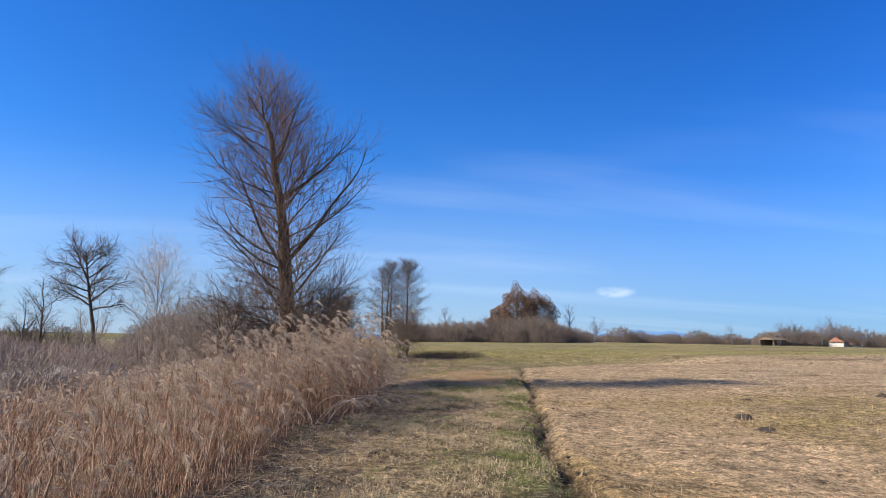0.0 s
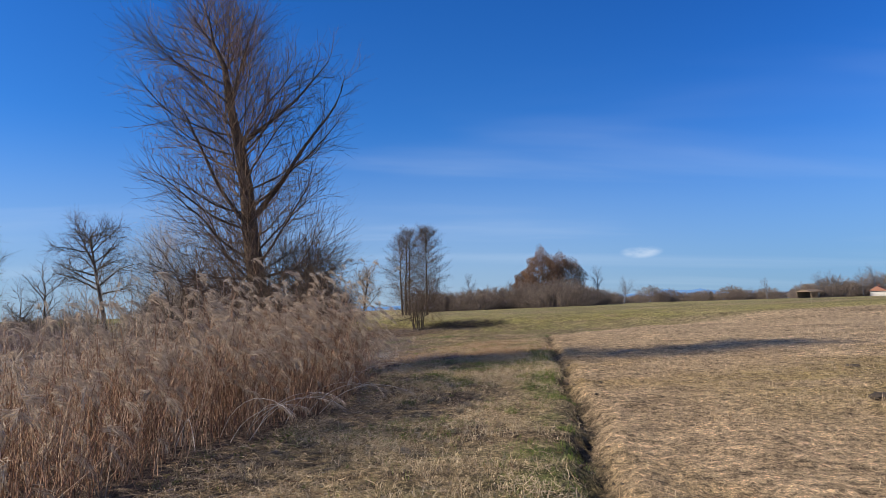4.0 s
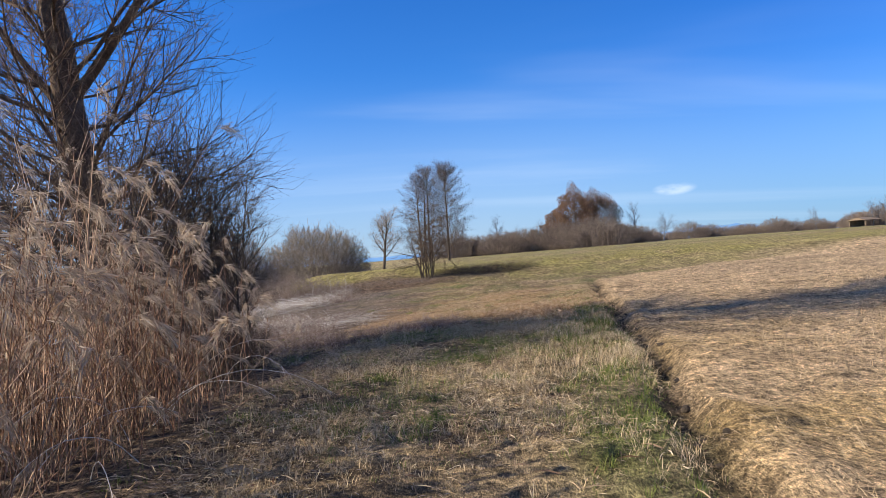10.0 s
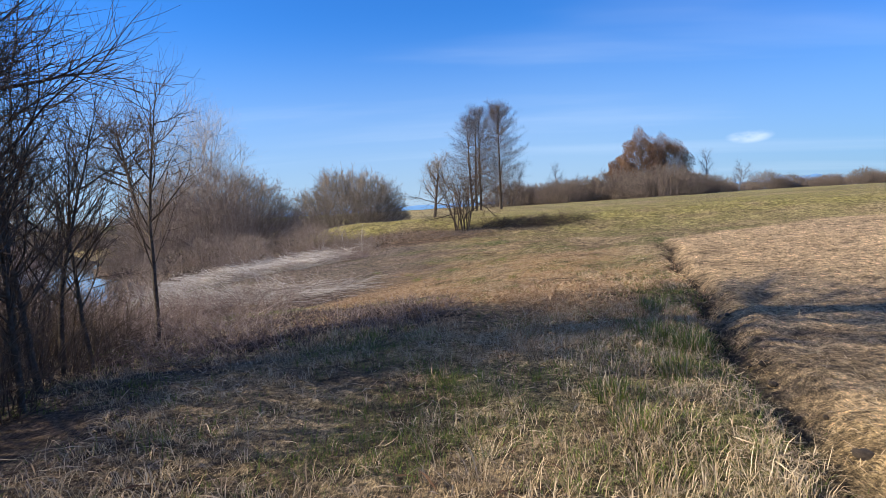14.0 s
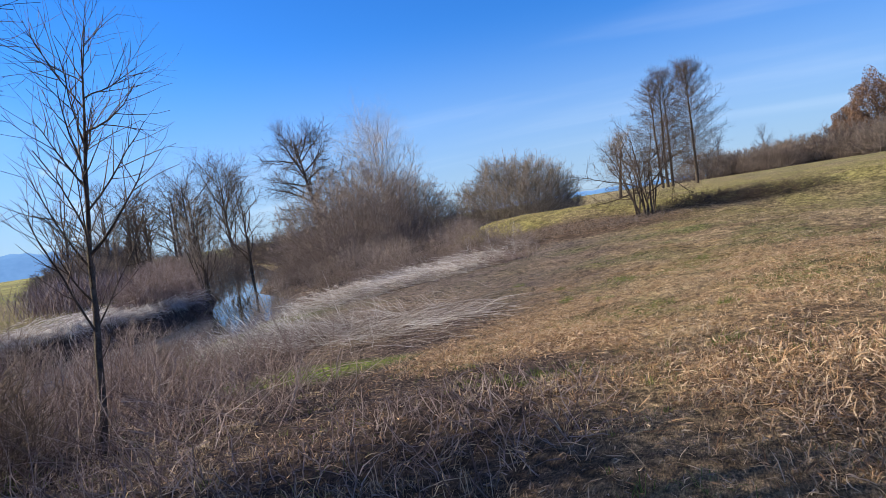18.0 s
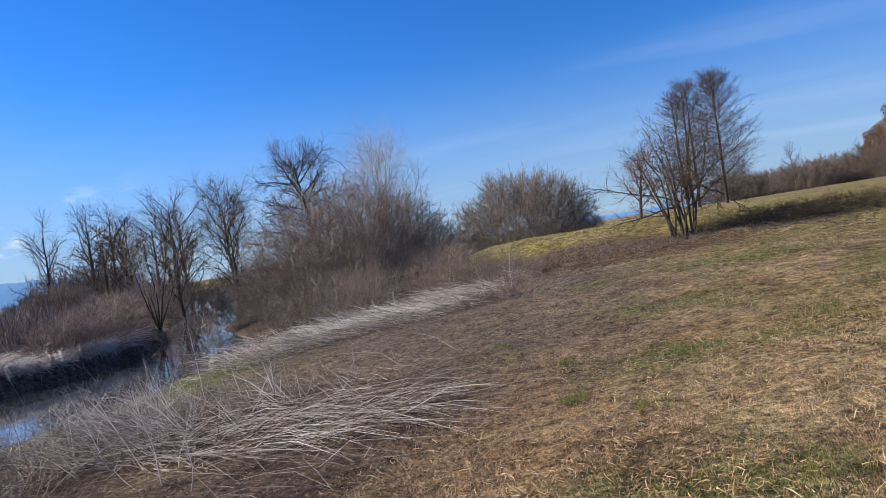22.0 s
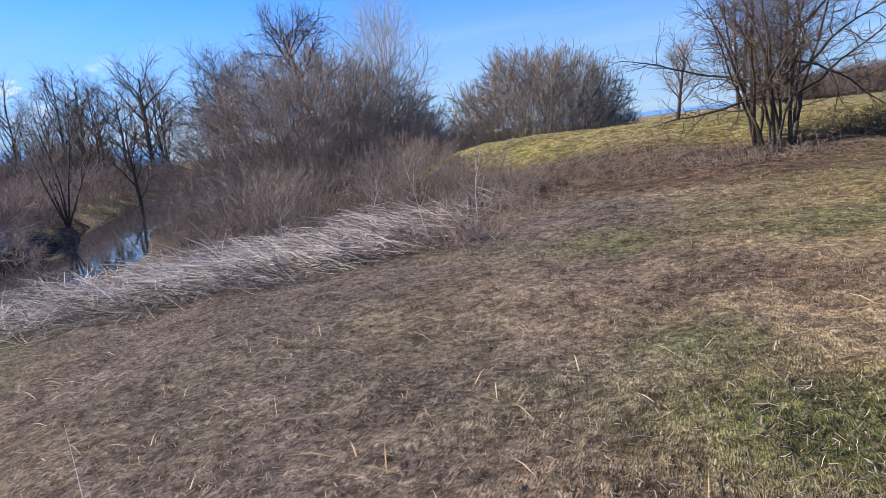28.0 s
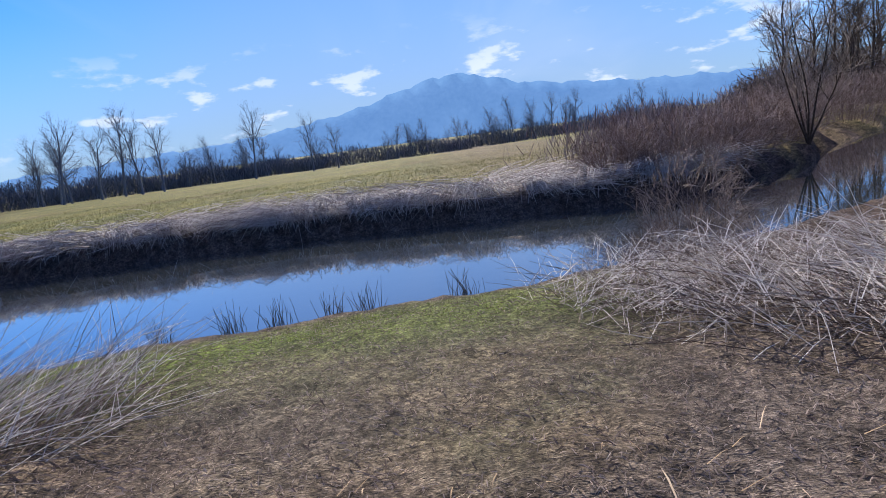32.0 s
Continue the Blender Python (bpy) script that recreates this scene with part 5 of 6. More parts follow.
def long_grass():
    """Longer mixed green and tan grass in loose clumps beside the mown edge and under the willow's shade."""
    rng = np.random.default_rng(115)

    def grow(n, tall, width, mat, name, label, bias):
        x, y = scatter(rng, n * 12, (-1.2, 11, 4.8, 21.5), lambda x, y: is_meadow(x, y)[0] * np.clip(0.25 + 1.2 * wave(x, y, 1.7, bias) + 0.7 * np.exp(-((x - mow_line(y) + 0.6) / 0.6) ** 2), 0, 1) * ease(11, 14.5, y) * ease(21.5, 19.5, y) * ease(-1.2, 0.3, x))
        x, y = x[: n // 12], y[: n // 12]
        i = np.repeat(np.arange(len(x)), 12)
        a, q = rng.uniform(0, 6.283, len(i)), np.abs(rng.normal(0, 0.07, len(i)))
        bx, by = x[i] + np.cos(a) * q, y[i] + np.sin(a) * q
        V, F = blades(rng, bx, by, tall * rng.uniform(0.4, 1.4, len(i)), np.full(len(i), width), 1.05, 0.0, a)
        stuff(name, V, F, mat, label, "grass")

    grow(9000, 0.13, 0.005, M_GREEN, "long_green_grass", "long fresh green grass leaning in clumps beside the mown edge", 3.1)
    grow(9000, 0.17, 0.0048, M_DEADGRASS, "long_tan_grass", "long bleached tan grass leaning in clumps", 5.3)
    for x, y, r, h in ((3.63, 18.77, 0.22, 0.22), (3.85, 18.3, 0.2, 0.24), (2.9, 16.9, 0.22, 0.17), (4.0, 20.6, 0.22, 0.22), (2.95, 16.3, 0.2, 0.16), (3.5, 17.5, 0.18, 0.18)):
        n = 330
        a, q = rng.uniform(0, 6.283, n), np.sqrt(rng.uniform(0, 1, n)) * r
        ob = thing("sedge_tussock", x, y, float(land(x, y)), "tall tussock of green and straw-tipped sedge at the mown edge", "grass tuft", "sedge tussocks")
        for mat, name, lo, hi in ((M_GREEN, "green_clump", 0, 220), (M_DEADGRASS, "dry_clump", 220, 330)):
            V, F = blades(rng, x + np.cos(a[lo:hi]) * q[lo:hi], y + np.sin(a[lo:hi]) * q[lo:hi], h * rng.uniform(0.4, 1.2, hi - lo), np.full(hi - lo, 0.007), 0.6, 0.0, a[lo:hi])
            part(name, mesh_of(name, V - np.array(ob.location), F, mat), ob)


long_grass()


def green_tufts():
    rng = np.random.default_rng(111)
    for x, y, r in ((0.39, 7.99, 0.2), (1.78, 7.25, 0.14), (0.84, 13.7, 0.15), (2.23, 13.5, 0.14), (0.5, 27.8, 0.16), (0.48, 29.8, 0.18), (-1.85, 31.1, 0.16), (1.3, 8.9, 0.12), (0.0, 13.4, 0.2), (1.6, 14.4, 0.16), (0.2, 14.7, 0.14), (-0.6, 29.6, 0.11), (0.9, 25.6, 0.16), (1.5, 26.4, 0.2), (2.3, 25.4, 0.14), (-0.2, 28.2, 0.12), (0.7, 29.4, 0.18), (3.6, 17.6, 0.2), (3.1, 20.3, 0.18), (2.2, 23.4, 0.16), (4.2, 22.6, 0.2), (0.9, 12.7, 0.13), (-0.4, 10.2, 0.13), (2.0, 30.2, 0.14)):
        n = 170
        a, q = rng.uniform(0, 6.283, n), np.sqrt(rng.uniform(0, 1, n)) * r
        V, F = blades(rng, x + np.cos(a) * q, y + np.sin(a) * q, rng.uniform(0.04, 0.14, n), np.full(n, 0.0055), 0.75)
        tagged(part("grass_tuft", mesh_of("grass_tuft", V, F, M_GREEN)), "small bright green grass tuft in the dead turf", "grass tuft", "green tufts")


green_tufts()


def unit_rows(v):
    return v / (np.linalg.norm(v, axis=1, keepdims=True) + 1e-9)


def reed_stand(rng, x, y, height, name, label, plume=0.85, leaves=4, stem_w=0.007, lean=0.16, sides=3, strands=64):
    """Standing reeds: stems, hanging leaves and one-sided feathery plumes, as three meshes of one stand."""
    n = len(x)
    z = land(x, y) - 0.05
    lean = np.where(rng.uniform(0, 1, n) < 0.28, 0.5, lean)
    dirs = unit_rows(np.stack([rng.normal(0.05, 1, n) * lean, rng.normal(0, 1, n) * lean, np.ones(n)], 1))
    bend = np.stack([rng.normal(0.25, 0.5, n), rng.normal(-0.15, 0.5, n), np.zeros(n)], 1)
    b = np.stack([x, y, z], 1)
    mid = b + dirs * (height * 0.55)[:, None]
    top = b + dirs * height[:, None] + bend * (height * 0.12)[:, None]
    P = np.stack([b, mid, top], 1)
    stems = [(P[i], np.array([1.0, 0.85, 0.45]) * stem_w * rng.uniform(0.6, 1.1)) for i in range(n)]
    V, F = tubes(stems, sides)
    ob = stuff(name, V, F, M_STEM, label, "reeds")
    # leaves: narrow blades that leave the stem and droop
    k = n * leaves
    t = rng.uniform(0.25, 0.95, k)
    i = np.repeat(np.arange(n), leaves)
    s = b[i] + (top - b)[i] * t[:, None]
    a = rng.normal(-0.5, 1.3, k)
    out = np.stack([np.cos(a), np.sin(a), 0 * a], 1)
    ln = rng.uniform(0.12, 0.34, k)[:, None]
    w = np.stack([-out[:, 1], out[:, 0], 0 * a], 1) * rng.uniform(0.003, 0.006, k)[:, None]
    m = s + out * ln * 0.5 + np.array([0, 0, 0.32]) * ln
    tip = s + out * ln * 0.95 + np.array([0, 0, -0.15]) * ln * rng.uniform(-1, 3, k)[:, None]
    V = np.stack([s - w * 0.5, s + w * 0.5, m + w, m - w, tip], 1).reshape(-1, 3)
    j = np.arange(k) * 5
    part("leaves", mesh_of("leaves", V, [np.stack([j, j + 1, j + 2, j + 3], 1), np.stack([j + 3, j + 2, j + 4], 1)], M_LEAF), ob, "dry tan reed leaves")
    # plumes: a drooping spray of fine strands
    has = np.where(rng.uniform(0, 1, n) < plume * (0.25 + 0.75 * ease(2, 8, y)))[0]
    q = strands
    i = np.repeat(has, q)
    k = len(i)
    t = np.tile(np.linspace(0, 1, q), len(has))
    flow = unit_rows(np.stack([rng.normal(0.55, 0.35, n), rng.normal(-0.25, 0.35, n), np.full(n, 0.3)], 1))[i]
    size = (rng.uniform(0.2, 0.4, n))[i][:, None]
    s = top[i] + flow * size * t[:, None] * 0.7 + np.array([0, 0, -0.6]) * size * (t[:, None] ** 2) + rng.normal(0, 0.012, (k, 3))
    out = unit_rows(flow * 0.8 + rng.normal(0, 0.2, (k, 3)) + np.array([0, 0, -1.0]) * (0.35 + t[:, None]))
    ln = size * rng.uniform(0.22, 0.45, (k, 1)) * (1.1 - 0.5 * t[:, None])
    w = unit_rows(np.cross(out, rng.normal(0, 1, (k, 3)))) * ln * 0.027 * (64 / strands) ** 0.7
    V = np.stack([s - w * 0.4, s + w * 0.4, s + out * ln * 0.55 + w, s + out * ln * 0.55 - w, s + out * ln], 1).reshape(-1, 3)
    j = np.arange(k) * 5
    part("plumes", mesh_of("plumes", V, [np.stack([j, j + 1, j + 2, j + 3], 1), np.stack([j + 3, j + 2, j + 4], 1)], M_PLUME), ob, "feathery beige seed plumes")
    return ob


def reed_beds():
    rng = np.random.default_rng(121)
    depth = lambda x, y: reed_line(y) - x  # noqa: E731

    def front(x, y):
        return ease(-0.1, 0.4, depth(x, y)) * np.exp(-np.clip(depth(x, y), 0, 9) / 3.0) * ease(15.4, 14.0, y)

    x, y = scatter(rng, 32000, (-8, -4, -0.8, 16.8), front)
    x, y = x[:4800], y[:4800]
    h = rng.choice([0.6, 0.85, 1.0, 1.0, 1.2], len(x)) * (0.92 + 0.28 * wave(x, y, 1.6)) * (1 - 0.045 * np.clip(depth(x, y), 0, 7)) * rng.uniform(1.2, 2.0, len(x)) * (0.86 + 0.14 * ease(-0.1, 1.2, depth(x, y))) * (0.74 + 0.42 * ease(2.5, 11, y))
    reed_stand(rng, x, y, h, "reed_bed", "dense bed of tall dry reeds with feathery plumes beside the path", leaves=2, stem_w=0.0052)

    def back(x, y):
        return ease(2.0, 4.0, depth(x, y)) * ease(-10.4, -9.4, x) * ease(17.5, 15, y)

    x, y = scatter(rng, 6000, (-10.4, -5, -4, 17), back)
    h = rng.uniform(1.1, 1.7, len(x))
    reed_stand(rng, x, y, h, "reed_bed", "dry brown reeds reaching back to the river", leaves=3, stem_w=0.009, strands=8)


reed_beds()


def lodged(rng, x, y, length, along, name, label, lift=0.25, tilt=0.13, width=0.009, mat=None, spread=0.42, rise=0.08):
    """Flattened stalks swept one way, lying over one another in a low heap."""
    n = len(x)
    z = land(x, y) + rng.uniform(0, 1, n) ** 1.5 * lift
    a = along + rng.normal(0, spread, n)
    e = rng.normal(rise, tilt, n)
    d = np.stack([np.cos(a) * np.cos(e), np.sin(a) * np.cos(e), np.sin(e)], 1)
    L = length[:, None]
    b = np.stack([x, y, z], 1)
    sag = rng.uniform(0.0, 0.1, n)[:, None] * L * np.array([0, 0, 1.0])
    P = np.stack([b, b + d * L * 0.5 + sag, b + d * L + sag * 0.2], 1)
    floor = land(P[:, :, 0], P[:, :, 1]) + 0.015
    P[:, :, 2] = np.maximum(P[:, :, 2], floor)
    V, F = tubes([(P[i], np.array([1, 0.85, 0.4]) * width * 0.5 * rng.uniform(0.6, 1.3)) for i in range(n)], 3)
    return stuff(name, V, F, mat or M_PALE, label, "reeds")


def blob(cx, cy, rx, ry, turn=0.0):
    c, s = math.cos(turn), math.sin(turn)
    return lambda x, y: np.clip(1.4 - 1.4 * (((x - cx) * c + (y - cy) * s) / rx) ** 2 - 1.4 * ((-(x - cx) * s + (y - cy) * c) / ry) ** 2, 0, 1)


def lodged_reeds():
    rng = np.random.default_rng(131)
    for cx, cy, rx, ry, turn, n, along, lift, longest, fan, lab in (
        (-7.2, 36.0, 4.2, 1.9, 0.68, 12500, 2.9, 0.34, 1.1, 0.45, "long bleached flattened reeds heaped along the bank"),
        (-9.3, 34.6, 1.7, 1.0, 0.3, 2600, 2.7, 0.45, 1.1, 0.4, "bleached reeds bent toward the water"),
        (-5.2, 39.0, 1.9, 0.9, 0.5, 1500, 2.7, 0.32, 0.9, 0.5, "bleached flattened reeds at the foot of the levee"),
        (-5.6, 40.2, 2.4, 0.7, 0.2, 700, 2.9, 0.25, 0.9, 0.5, "pale flattened reeds along the levee's foot"),
        (-3.4, 28.1, 2.2, 0.9, 0.22, 6500, 0.2, 0.2, 1.5, 0.22, "bleached flattened reeds combed along the slope"),
        (-5.3, 28.0, 1.5, 0.7, 0.1, 3000, 0.15, 0.22, 1.5, 0.25, "bleached flattened reeds combed along the slope"),
        (-3.7, 30.2, 1.6, 0.7, 0.3, 1500, 2.7, 0.14, 1.1, 0.35, "thin flattened pale stalks on the slope"),
        (-1.7, 26.6, 1.1, 0.8, 0.2, 900, 2.8, 0.1, 0.9, 0.5, "pale flattened stalks in the dead grass"),
    ):
        keep = blob(cx, cy, rx, ry, turn)
        x, y = scatter(rng, n * 3, (cx - 6, cy - 4, cx + 6, cy + 4), lambda x, y: keep(x, y) * ease(0.2, 0.8, x - np.interp(y, *NEAR)))
        x, y = x[:n], y[:n]
        cut = int(len(x) * (0.46 if cy < 33 else 0.6))
        sway = 0.35 * wave(x, y, 1.4, 2.7)
        lodged(rng, x[:cut], y[:cut], rng.uniform(0.2, longest, cut), along + sway[:cut], "flattened_reeds", lab, lift, 0.13, 0.0052 if cy < 33 else 0.0075, None, fan, 0.04)
        lodged(rng, x[cut:], y[cut:], rng.uniform(0.2, 0.8, len(x) - cut), along + 0.3, "flattened_stalks", "dark brown stalks tangled under the flattened reeds", lift * 0.8, 0.3, 0.0065, M_LITTER, 0.8)
    # a springy tangle of bent, half-risen reeds between the slope and the water
    for cx, cy, rx, ry, turn, n in ((-6.4, 27.8, 2.6, 1.3, 0.15, 2600), (-4.2, 28.5, 1.8, 0.8, 0.2, 1500), (-7.3, 29.2, 1.4, 1.0, 0.0, 3200), (-7.3, 35.4, 2.3, 0.9, 0.5, 1300)):
        keep = blob(cx, cy, rx, ry, turn)
        x, y = scatter(rng, n * 3, (cx - 4, cy - 3, cx + 4, cy + 3), lambda x, y: keep(x, y) * ease(0.2, 0.8, x - np.interp(y, *NEAR)))
        x, y = x[:n], y[:n]
        cut = int(len(x) * 0.5)
        lodged(rng, x[:cut], y[:cut], rng.uniform(0.4, 1.15, cut), 2.6 + 0.8 * wave(x[:cut], y[:cut], 1.8, 4.2), "bent_reeds", "pale springy tangle of bent reeds above the water", 0.3, 0.3, 0.0062, None, 0.5, 0.3)
        lodged(rng, x[cut:], y[cut:], rng.uniform(0.3, 0.8, len(x) - cut), 2.4, "bent_stalks", "purple-brown weed stalks tangled with the bent reeds", 0.12, 0.35, 0.0065, M_LITTER, 1.0, 0.25)
    # far bank: a mat of pale reeds hanging over the dark edge
    n = 13000
    y = rng.uniform(12, 41, n)
    x = np.interp(y, *FAR) - 0.9 - np.abs(rng.normal(0, 2.3, n)) + 0.3
    keep = rng.uniform(0, 1, n) < 0.55 + 0.45 * wave(x, y, 0.9, 1.0)
    x, y = x[keep], y[keep]
    lodged(rng, x, y, rng.uniform(0.4, 1.2, len(x)), 0.2 + 1.6 * wave(x, y, 0.8, 5.0), "bank_reeds", "bleached reeds lying along the top of the far bank", 0.18, 0.12, 0.016, None, 0.35)
    cl, each = 150, 38
    i = np.repeat(np.arange(cl), each)
    cy, way, big = rng.uniform(12, 40, cl), rng.normal(0, 0.6, cl), rng.uniform(0.5, 1.2, cl)
    y = cy[i] + rng.normal(0, 0.18, len(i)) * big[i]
    x = np.interp(y, *FAR) - 0.9 - np.abs(rng.normal(0, 0.3, len(y)))
    z = land(x - 0.2, y) + rng.uniform(0.02, 0.3, len(y)) * big[i]
    P = np.stack([x, y, z], 1)
    out = np.stack([rng.uniform(0.2, 0.5, len(y)), way[i] * 0.5 + rng.normal(0, 0.2, len(y)), rng.uniform(0.0, 0.2, len(y))], 1) * big[i][:, None]
    end = P + out * 1.7 + np.array([0, 0, -1.0]) * (rng.uniform(0.15, 0.6, len(y)) * big[i])[:, None]
    V, F = tubes([(np.array([P[i], P[i] + out[i], end[i]]), np.array([1, 0.9, 0.5]) * 0.009) for i in range(len(y))], 3)
    stuff("bank_reeds", V, F, M_PALE, "bleached reeds drooping over the dark far bank", "reeds")
    # rough grass over the far field
    x, y = scatter(rng, 60000, (-48, 5, -18, 62), lambda x, y: ease(-2.8, -4.4, x - np.interp(y, *FAR)) * (0.35 + 0.65 * ease(-40, -20, x)))
    V, F = blades(rng, x, y, rng.uniform(0.06, 0.17, len(x)), np.full(len(x), 0.02), 0.9)
    stuff("field_grass", V, F, M_FIELD, "rough olive and tan grass on the far field", "grass")


lodged_reeds()


def scrub():
    """Thin bare upright stems, brambles and dock stalks on the river slope."""
    rng = np.random.default_rng(141)
    for cx, cy, rx, ry, n, h, lab in (
        (-3.9, 22.8, 2.6, 2.2, 900, 0.95, "thin grey-brown bare stems of a bramble patch on the slope"),
        (-6.8, 24.0, 2.0, 1.5, 800, 1.2, "thin grey-brown bare weed stems above the water"),
        (-2.0, 20.3, 1.6, 1.4, 600, 0.38, "low tangled brown bramble stems"),
        (0.2, 21.6, 1.5, 1.5, 800, 0.26, "low dark tangled bramble stems on the slope"),
        (-3.4, 42.0, 5.6, 0.9, 1500, 0.33, "brown bramble stems on the levee's front slope"),
        (3.4, 43.4, 3.2, 0.9, 1500, 0.42, "dark bramble tangle at the levee's foot"),
        (-9.0, 39.6, 3.6, 1.4, 900, 0.55, "brown weed stems behind the flattened reeds"),
        (-5.5, 39.3, 3.0, 1.2, 800, 0.5, "grey bare weed stems and brambles behind the flattened reeds"),
        (-4.9, 37.5, 1.9, 0.9, 700, 0.5, "pale grey weed stems standing in the flattened reeds"),
        (-8.6, 25.4, 1.6, 1.8, 700, 1.2, "thin bare weed stems above the river edge"),
        (-6.6, 26.0, 2.2, 1.2, 420, 1.0, "thin standing weed stems among the bent reeds"),
        (-7.6, 23.4, 1.8, 2.2, 900, 1.2, "thin bare weed stems above the river edge"),
        (-11.9, 36.0, 1.2, 1.2, 400, 0.35, "bare twiggy weeds at the water's edge"),
    ):
        keep = blob(cx, cy, rx, ry)
        x, y = scatter(rng, n * 3, (cx - rx, cy - ry, cx + rx, cy + ry), lambda x, y: keep(x, y) * ease(-0.2, 0.3, x - np.interp(y, *NEAR)))
        x, y = x[:n], y[:n]
        z = land(x, y)
        paths = [limb_path(rng, (x[i], y[i], z[i] - 0.03), (rng.normal(0, 0.7), rng.normal(0, 0.7), 1), h * rng.uniform(0.3, 1.3), 0.0055, 3, 0.32, -0.06, 0.4) for i in range(len(x))]
        tw = []
        for p in paths[::2]:
            tw += sprout(rng, p, 2, 0.3, 1.0, 45, h * 0.3, 0.003, 2, 0.2, 0.0, tip=0.5)
        V, F = tubes(paths + tw, 3)
        stuff("scrub_patch", V, F, M_TWIG if cx > 2 else M_BUSH if cy > 39 else M_SCRUB, lab, "scrub")
    # water-edge weeds
    for y in (28.4, 29.3, 29.9, 30.7, 31.1, 32.5):
        x = float(np.interp(y, *NEAR)) - 0.3
        paths = [limb_path(rng, (x + rng.normal(0, 0.1), y + rng.normal(0, 0.1), WATER - 0.05), (rng.normal(0, 0.25), rng.normal(0, 0.25), 1), rng.uniform(0.12, 0.5), 0.0055, 3, 0.12, 0.0, 0.4) for _ in range(30)]
        V, F = tubes(paths, 3)
        stuff("water_weed", V, F, M_TWIG, "tuft of short dark dead stems at the water's edge", "weed")


scrub()


def mole_hill(x, y, r, h, seed):
    """A heap of dark crumbs: a lumpy mound of soil."""
    rng = np.random.default_rng(seed)
    bm = bmesh.new()
    bmesh.ops.create_icosphere(bm, subdivisions=3, radius=1)
    for v in bm.verts:
        k = 1 + 0.22 * float(wave(v.co.x * 3, v.co.y * 3 + v.co.z * 2, 2.0, seed)) + rng.normal(0, 0.05)
        v.co = Vector((v.co.x * r * k, v.co.y * r * k, max(-0.03, v.co.z * h * k)))
    ob = new("mole_hill", bm_mesh("mole_hill", bm, M_MUD))
    ob.location = (x, y, float(land(x, y)))
    tagged(ob, "small dark crumbly molehill in the mown straw", "molehill", "molehills")


for mx, my, mr, mh in ((7.3, 8.5, 0.26, 0.12), (6.9, 7.0, 0.3, 0.11), (15.4, 13.8, 0.25, 0.12), (10.2, 13.2, 0.2, 0.08)):
    mole_hill(mx, my, mr * 0.8, mh * 0.9, int(mx * 10))


def soil_clods():
    """Turned-up lumps of dark soil along the mown edge; three shapes shared by all."""
    rng = np.random.default_rng(171)
    shapes = []
    for i in range(3):
        bm = bmesh.new()
        bmesh.ops.create_icosphere(bm, subdivisions=2, radius=1)
        for v in bm.verts:
            v.co *= 1 + 0.3 * float(wave(v.co.x * 2 + i, v.co.y * 2 + v.co.z, 2.0, i)) + rng.normal(0, 0.07)
            v.co.z *= 0.6
        shapes.append(bm_mesh("soil_clod", bm, M_MUD))
    for i in range(90):
        y = rng.uniform(-2, 22)
        x = float(mow_line(y)) + rng.normal(0.02, 0.12)
        ob = new("soil_clod", shapes[i % 3])
        r = rng.uniform(0.015, 0.045)
        ob.matrix_basis = pose(x, y, float(land(x, y)) + r * 0.25, rng.uniform(-20, 20), rng.uniform(-20, 20), rng.uniform(0, 360)) @ Matrix.Diagonal((r, r * rng.uniform(0.7, 1.3), r, 1))
        tagged(ob, "crumbly dark clod of soil in the mown edge's furrow", "soil clod", "clods along the mown edge")


soil_clods()


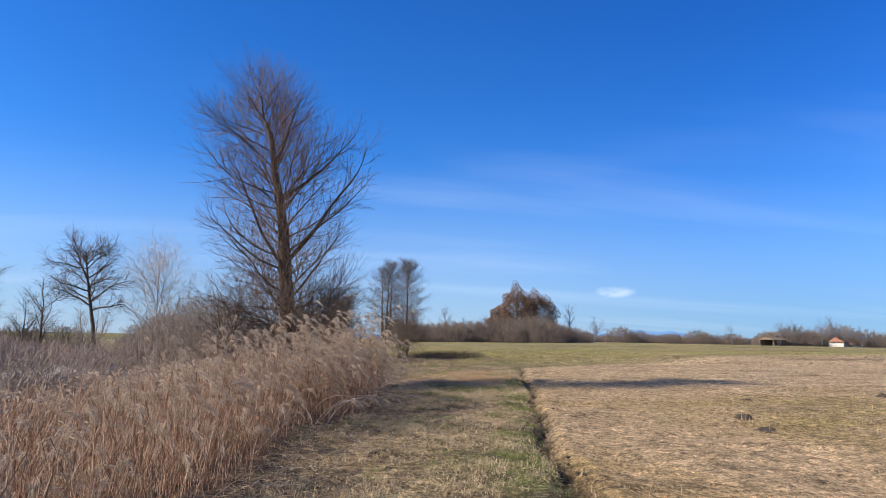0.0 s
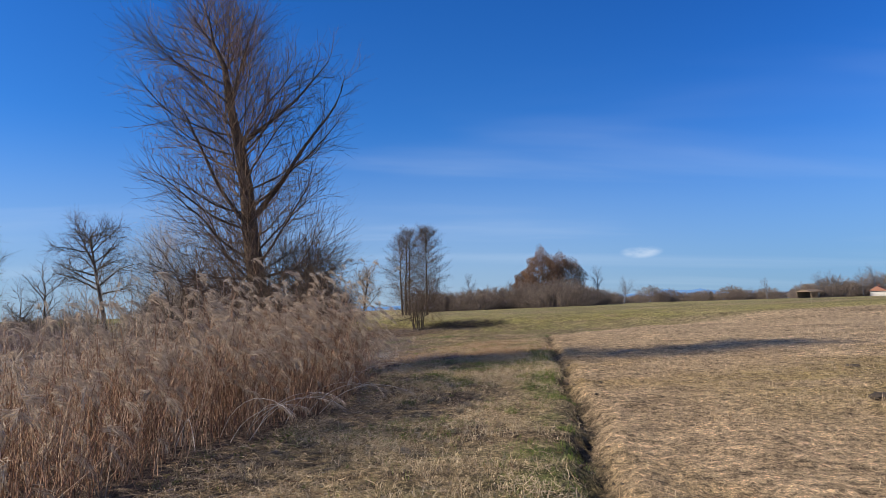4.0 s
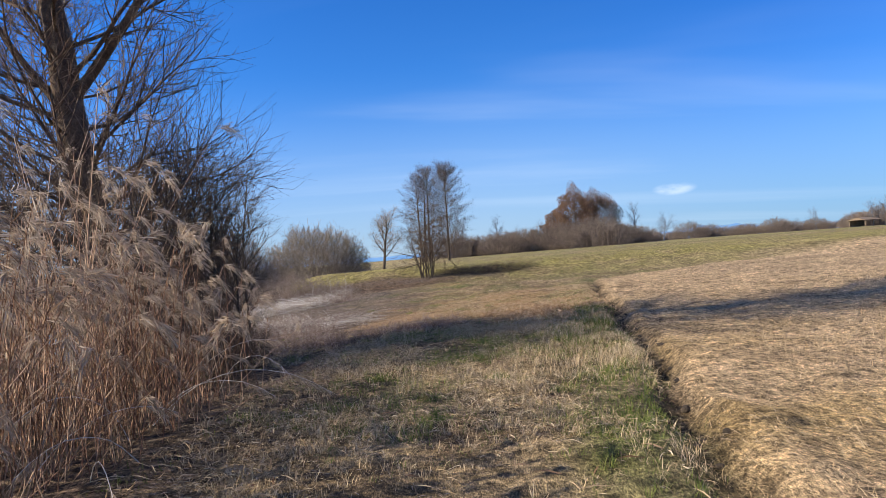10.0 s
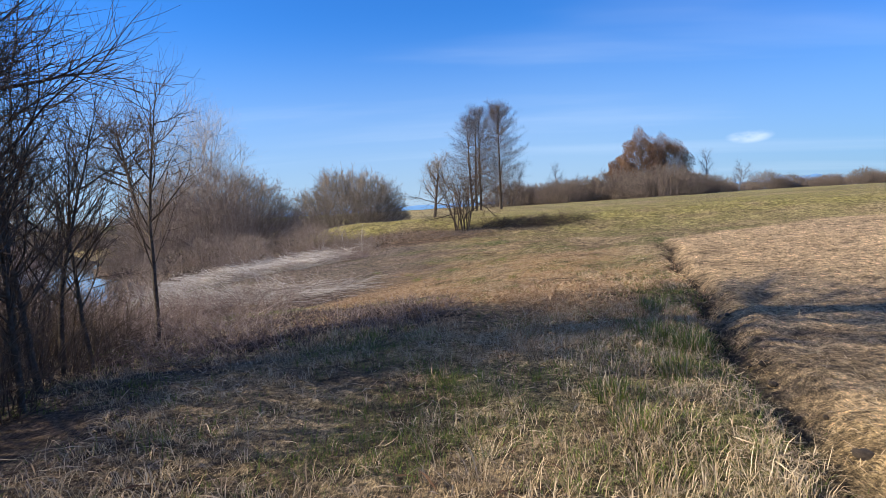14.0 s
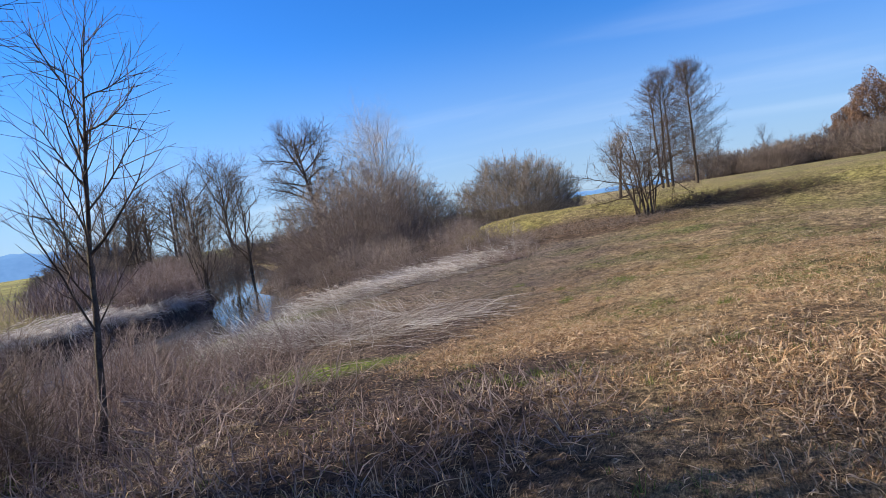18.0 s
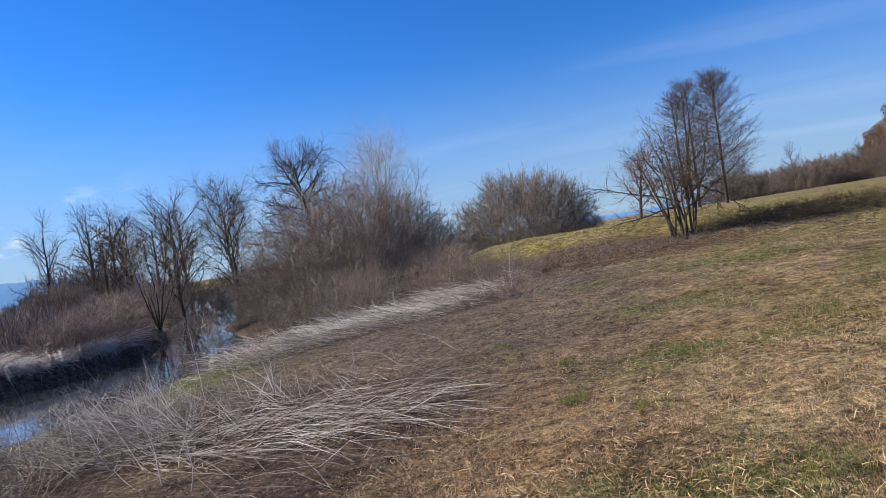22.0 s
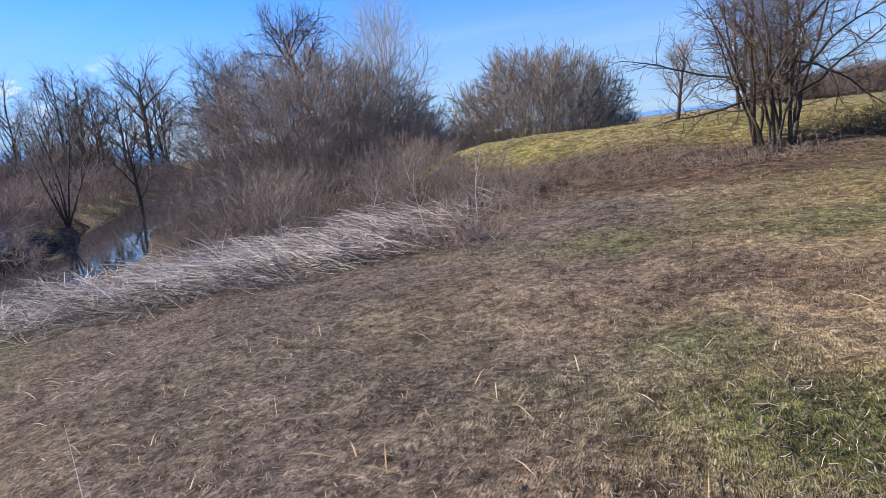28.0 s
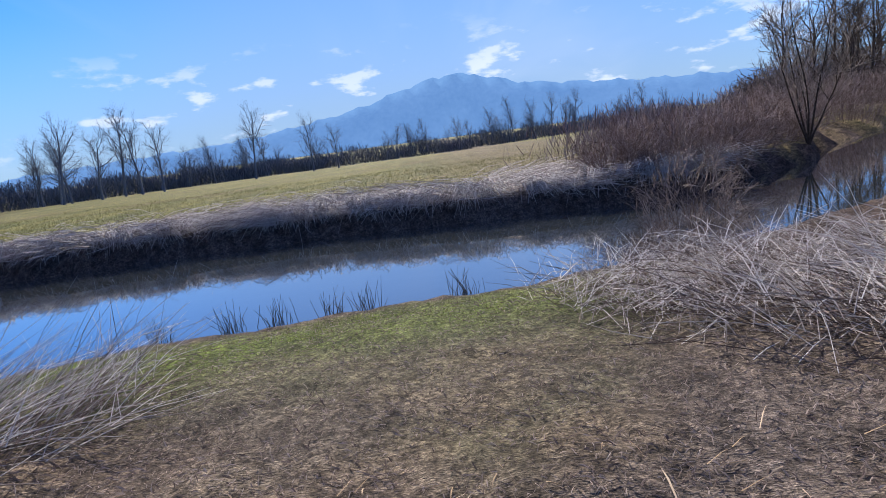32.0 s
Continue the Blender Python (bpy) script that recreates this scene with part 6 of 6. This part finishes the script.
def bent_reed(rng, x, y):
    """One long reed bowed over the path's edge, with a frayed plume at its end."""
    n, L = 9, rng.uniform(1.2, 2.0)
    a, e = rng.normal(-0.2, 0.7), rng.uniform(0.75, 1.15)
    pts = [np.zeros(3)]
    for i in range(n):
        pts.append(pts[-1] + np.array([math.cos(a) * math.cos(e), math.sin(a) * math.cos(e), math.sin(e)]) * L / n)
        e -= rng.uniform(0.12, 0.24)
    pts = np.array(pts)
    ground = land(x + pts[:, 0], y + pts[:, 1])
    pts[:, 2] = np.maximum(pts[:, 2], ground - float(land(x, y)) + 0.03)
    ob = thing("bent_reed", x, y, float(land(x, y)) - 0.02, "long pale reed bowed over at the edge of the reed bed", "reed", "bent reeds at the path's edge")
    V, F = tubes([(pts, np.linspace(0.0042, 0.002, n + 1))], 5)
    part("stem", mesh_of("stem", V, F, M_PALE, True), ob)
    k = 46
    t = rng.uniform(0, 1, k)
    base = pts[-3] + (pts[-1] - pts[-3]) * t[:, None]
    out = unit_rows((pts[-1] - pts[-3])[None] * 1.2 + rng.normal(0, 0.09, (k, 3)) + np.array([0, 0, -0.25]))
    ln = rng.uniform(0.06, 0.14, (k, 1))
    w = unit_rows(np.cross(out, rng.normal(0, 1, (k, 3)))) * 0.0022
    V = np.stack([base - w, base + w, base + out * ln + w * 0.5, base + out * ln - w * 0.5], 1).reshape(-1, 3)
    part("plume", mesh_of("plume", V, np.arange(4 * k).reshape(-1, 4), M_PLUME), ob, "frayed beige plume")


def bent_reeds():
    rng = np.random.default_rng(181)
    for i in range(20):
        y = rng.uniform(5.5, 14.5)
        bent_reed(rng, float(reed_line(y)) - rng.uniform(-0.1, 0.7), y)


bent_reeds()


def dead_weed(rng, x, y, h, lean):
    """A pale dead weed: one crooked stalk with forked side stems and small seed heads."""
    ob = thing("dead_weed", x, y, float(land(x, y)) - 0.02, "tall pale dead weed stalk with forked stems in the flattened reeds", "weed", "dead weeds on the slope")
    stalk = limb_path(rng, (0, 0, 0), (lean[0], lean[1], 1), h, 0.0055, 9, 0.09, 0.01, 0.4)
    side = sprout(rng, stalk, 9, 0.3, 1.0, 42, h * 0.34, 0.0032, 4, 0.12, 0.05, lambda t: 1.2 - 0.6 * t, 0.5)
    V, F = tubes([stalk], 5)
    part("stalk", mesh_of("stalk", V, F, M_PALE, True), ob)
    for b in side:
        V, F = tubes([b], 4)
        stem = part("side_stem", mesh_of("side_stem", V, F, M_PALE, True), ob)
        heads = sprout(rng, b, 6, 0.6, 1.0, 50, 0.035, 0.003, 2, 0.2, 0.0, tip=1.2)
        V, F = tubes(heads, 4)
        part("seed_head", mesh_of("seed_head", V, F, M_SCRUB), stem)


def dead_weeds():
    rng = np.random.default_rng(191)
    for x, y, h, lean in ((-3.75, 26.9, 0.95, (-0.3, 0.1)), (-3.3, 26.8, 0.6, (0.2, 0.1)), (-4.1, 27.4, 0.7, (-0.1, 0.2)), (-4.9, 29.9, 0.8, (0.15, 0.0)), (-4.4, 37.3, 1.4, (-0.05, 0.1)), (-5.6, 37.6, 1.1, (0.1, 0.1)), (-3.9, 37.9, 1.2, (0.1, 0.0)), (-6.7, 36.9, 0.9, (-0.1, 0.0))):
        dead_weed(rng, x, y, h, lean)


dead_weeds()
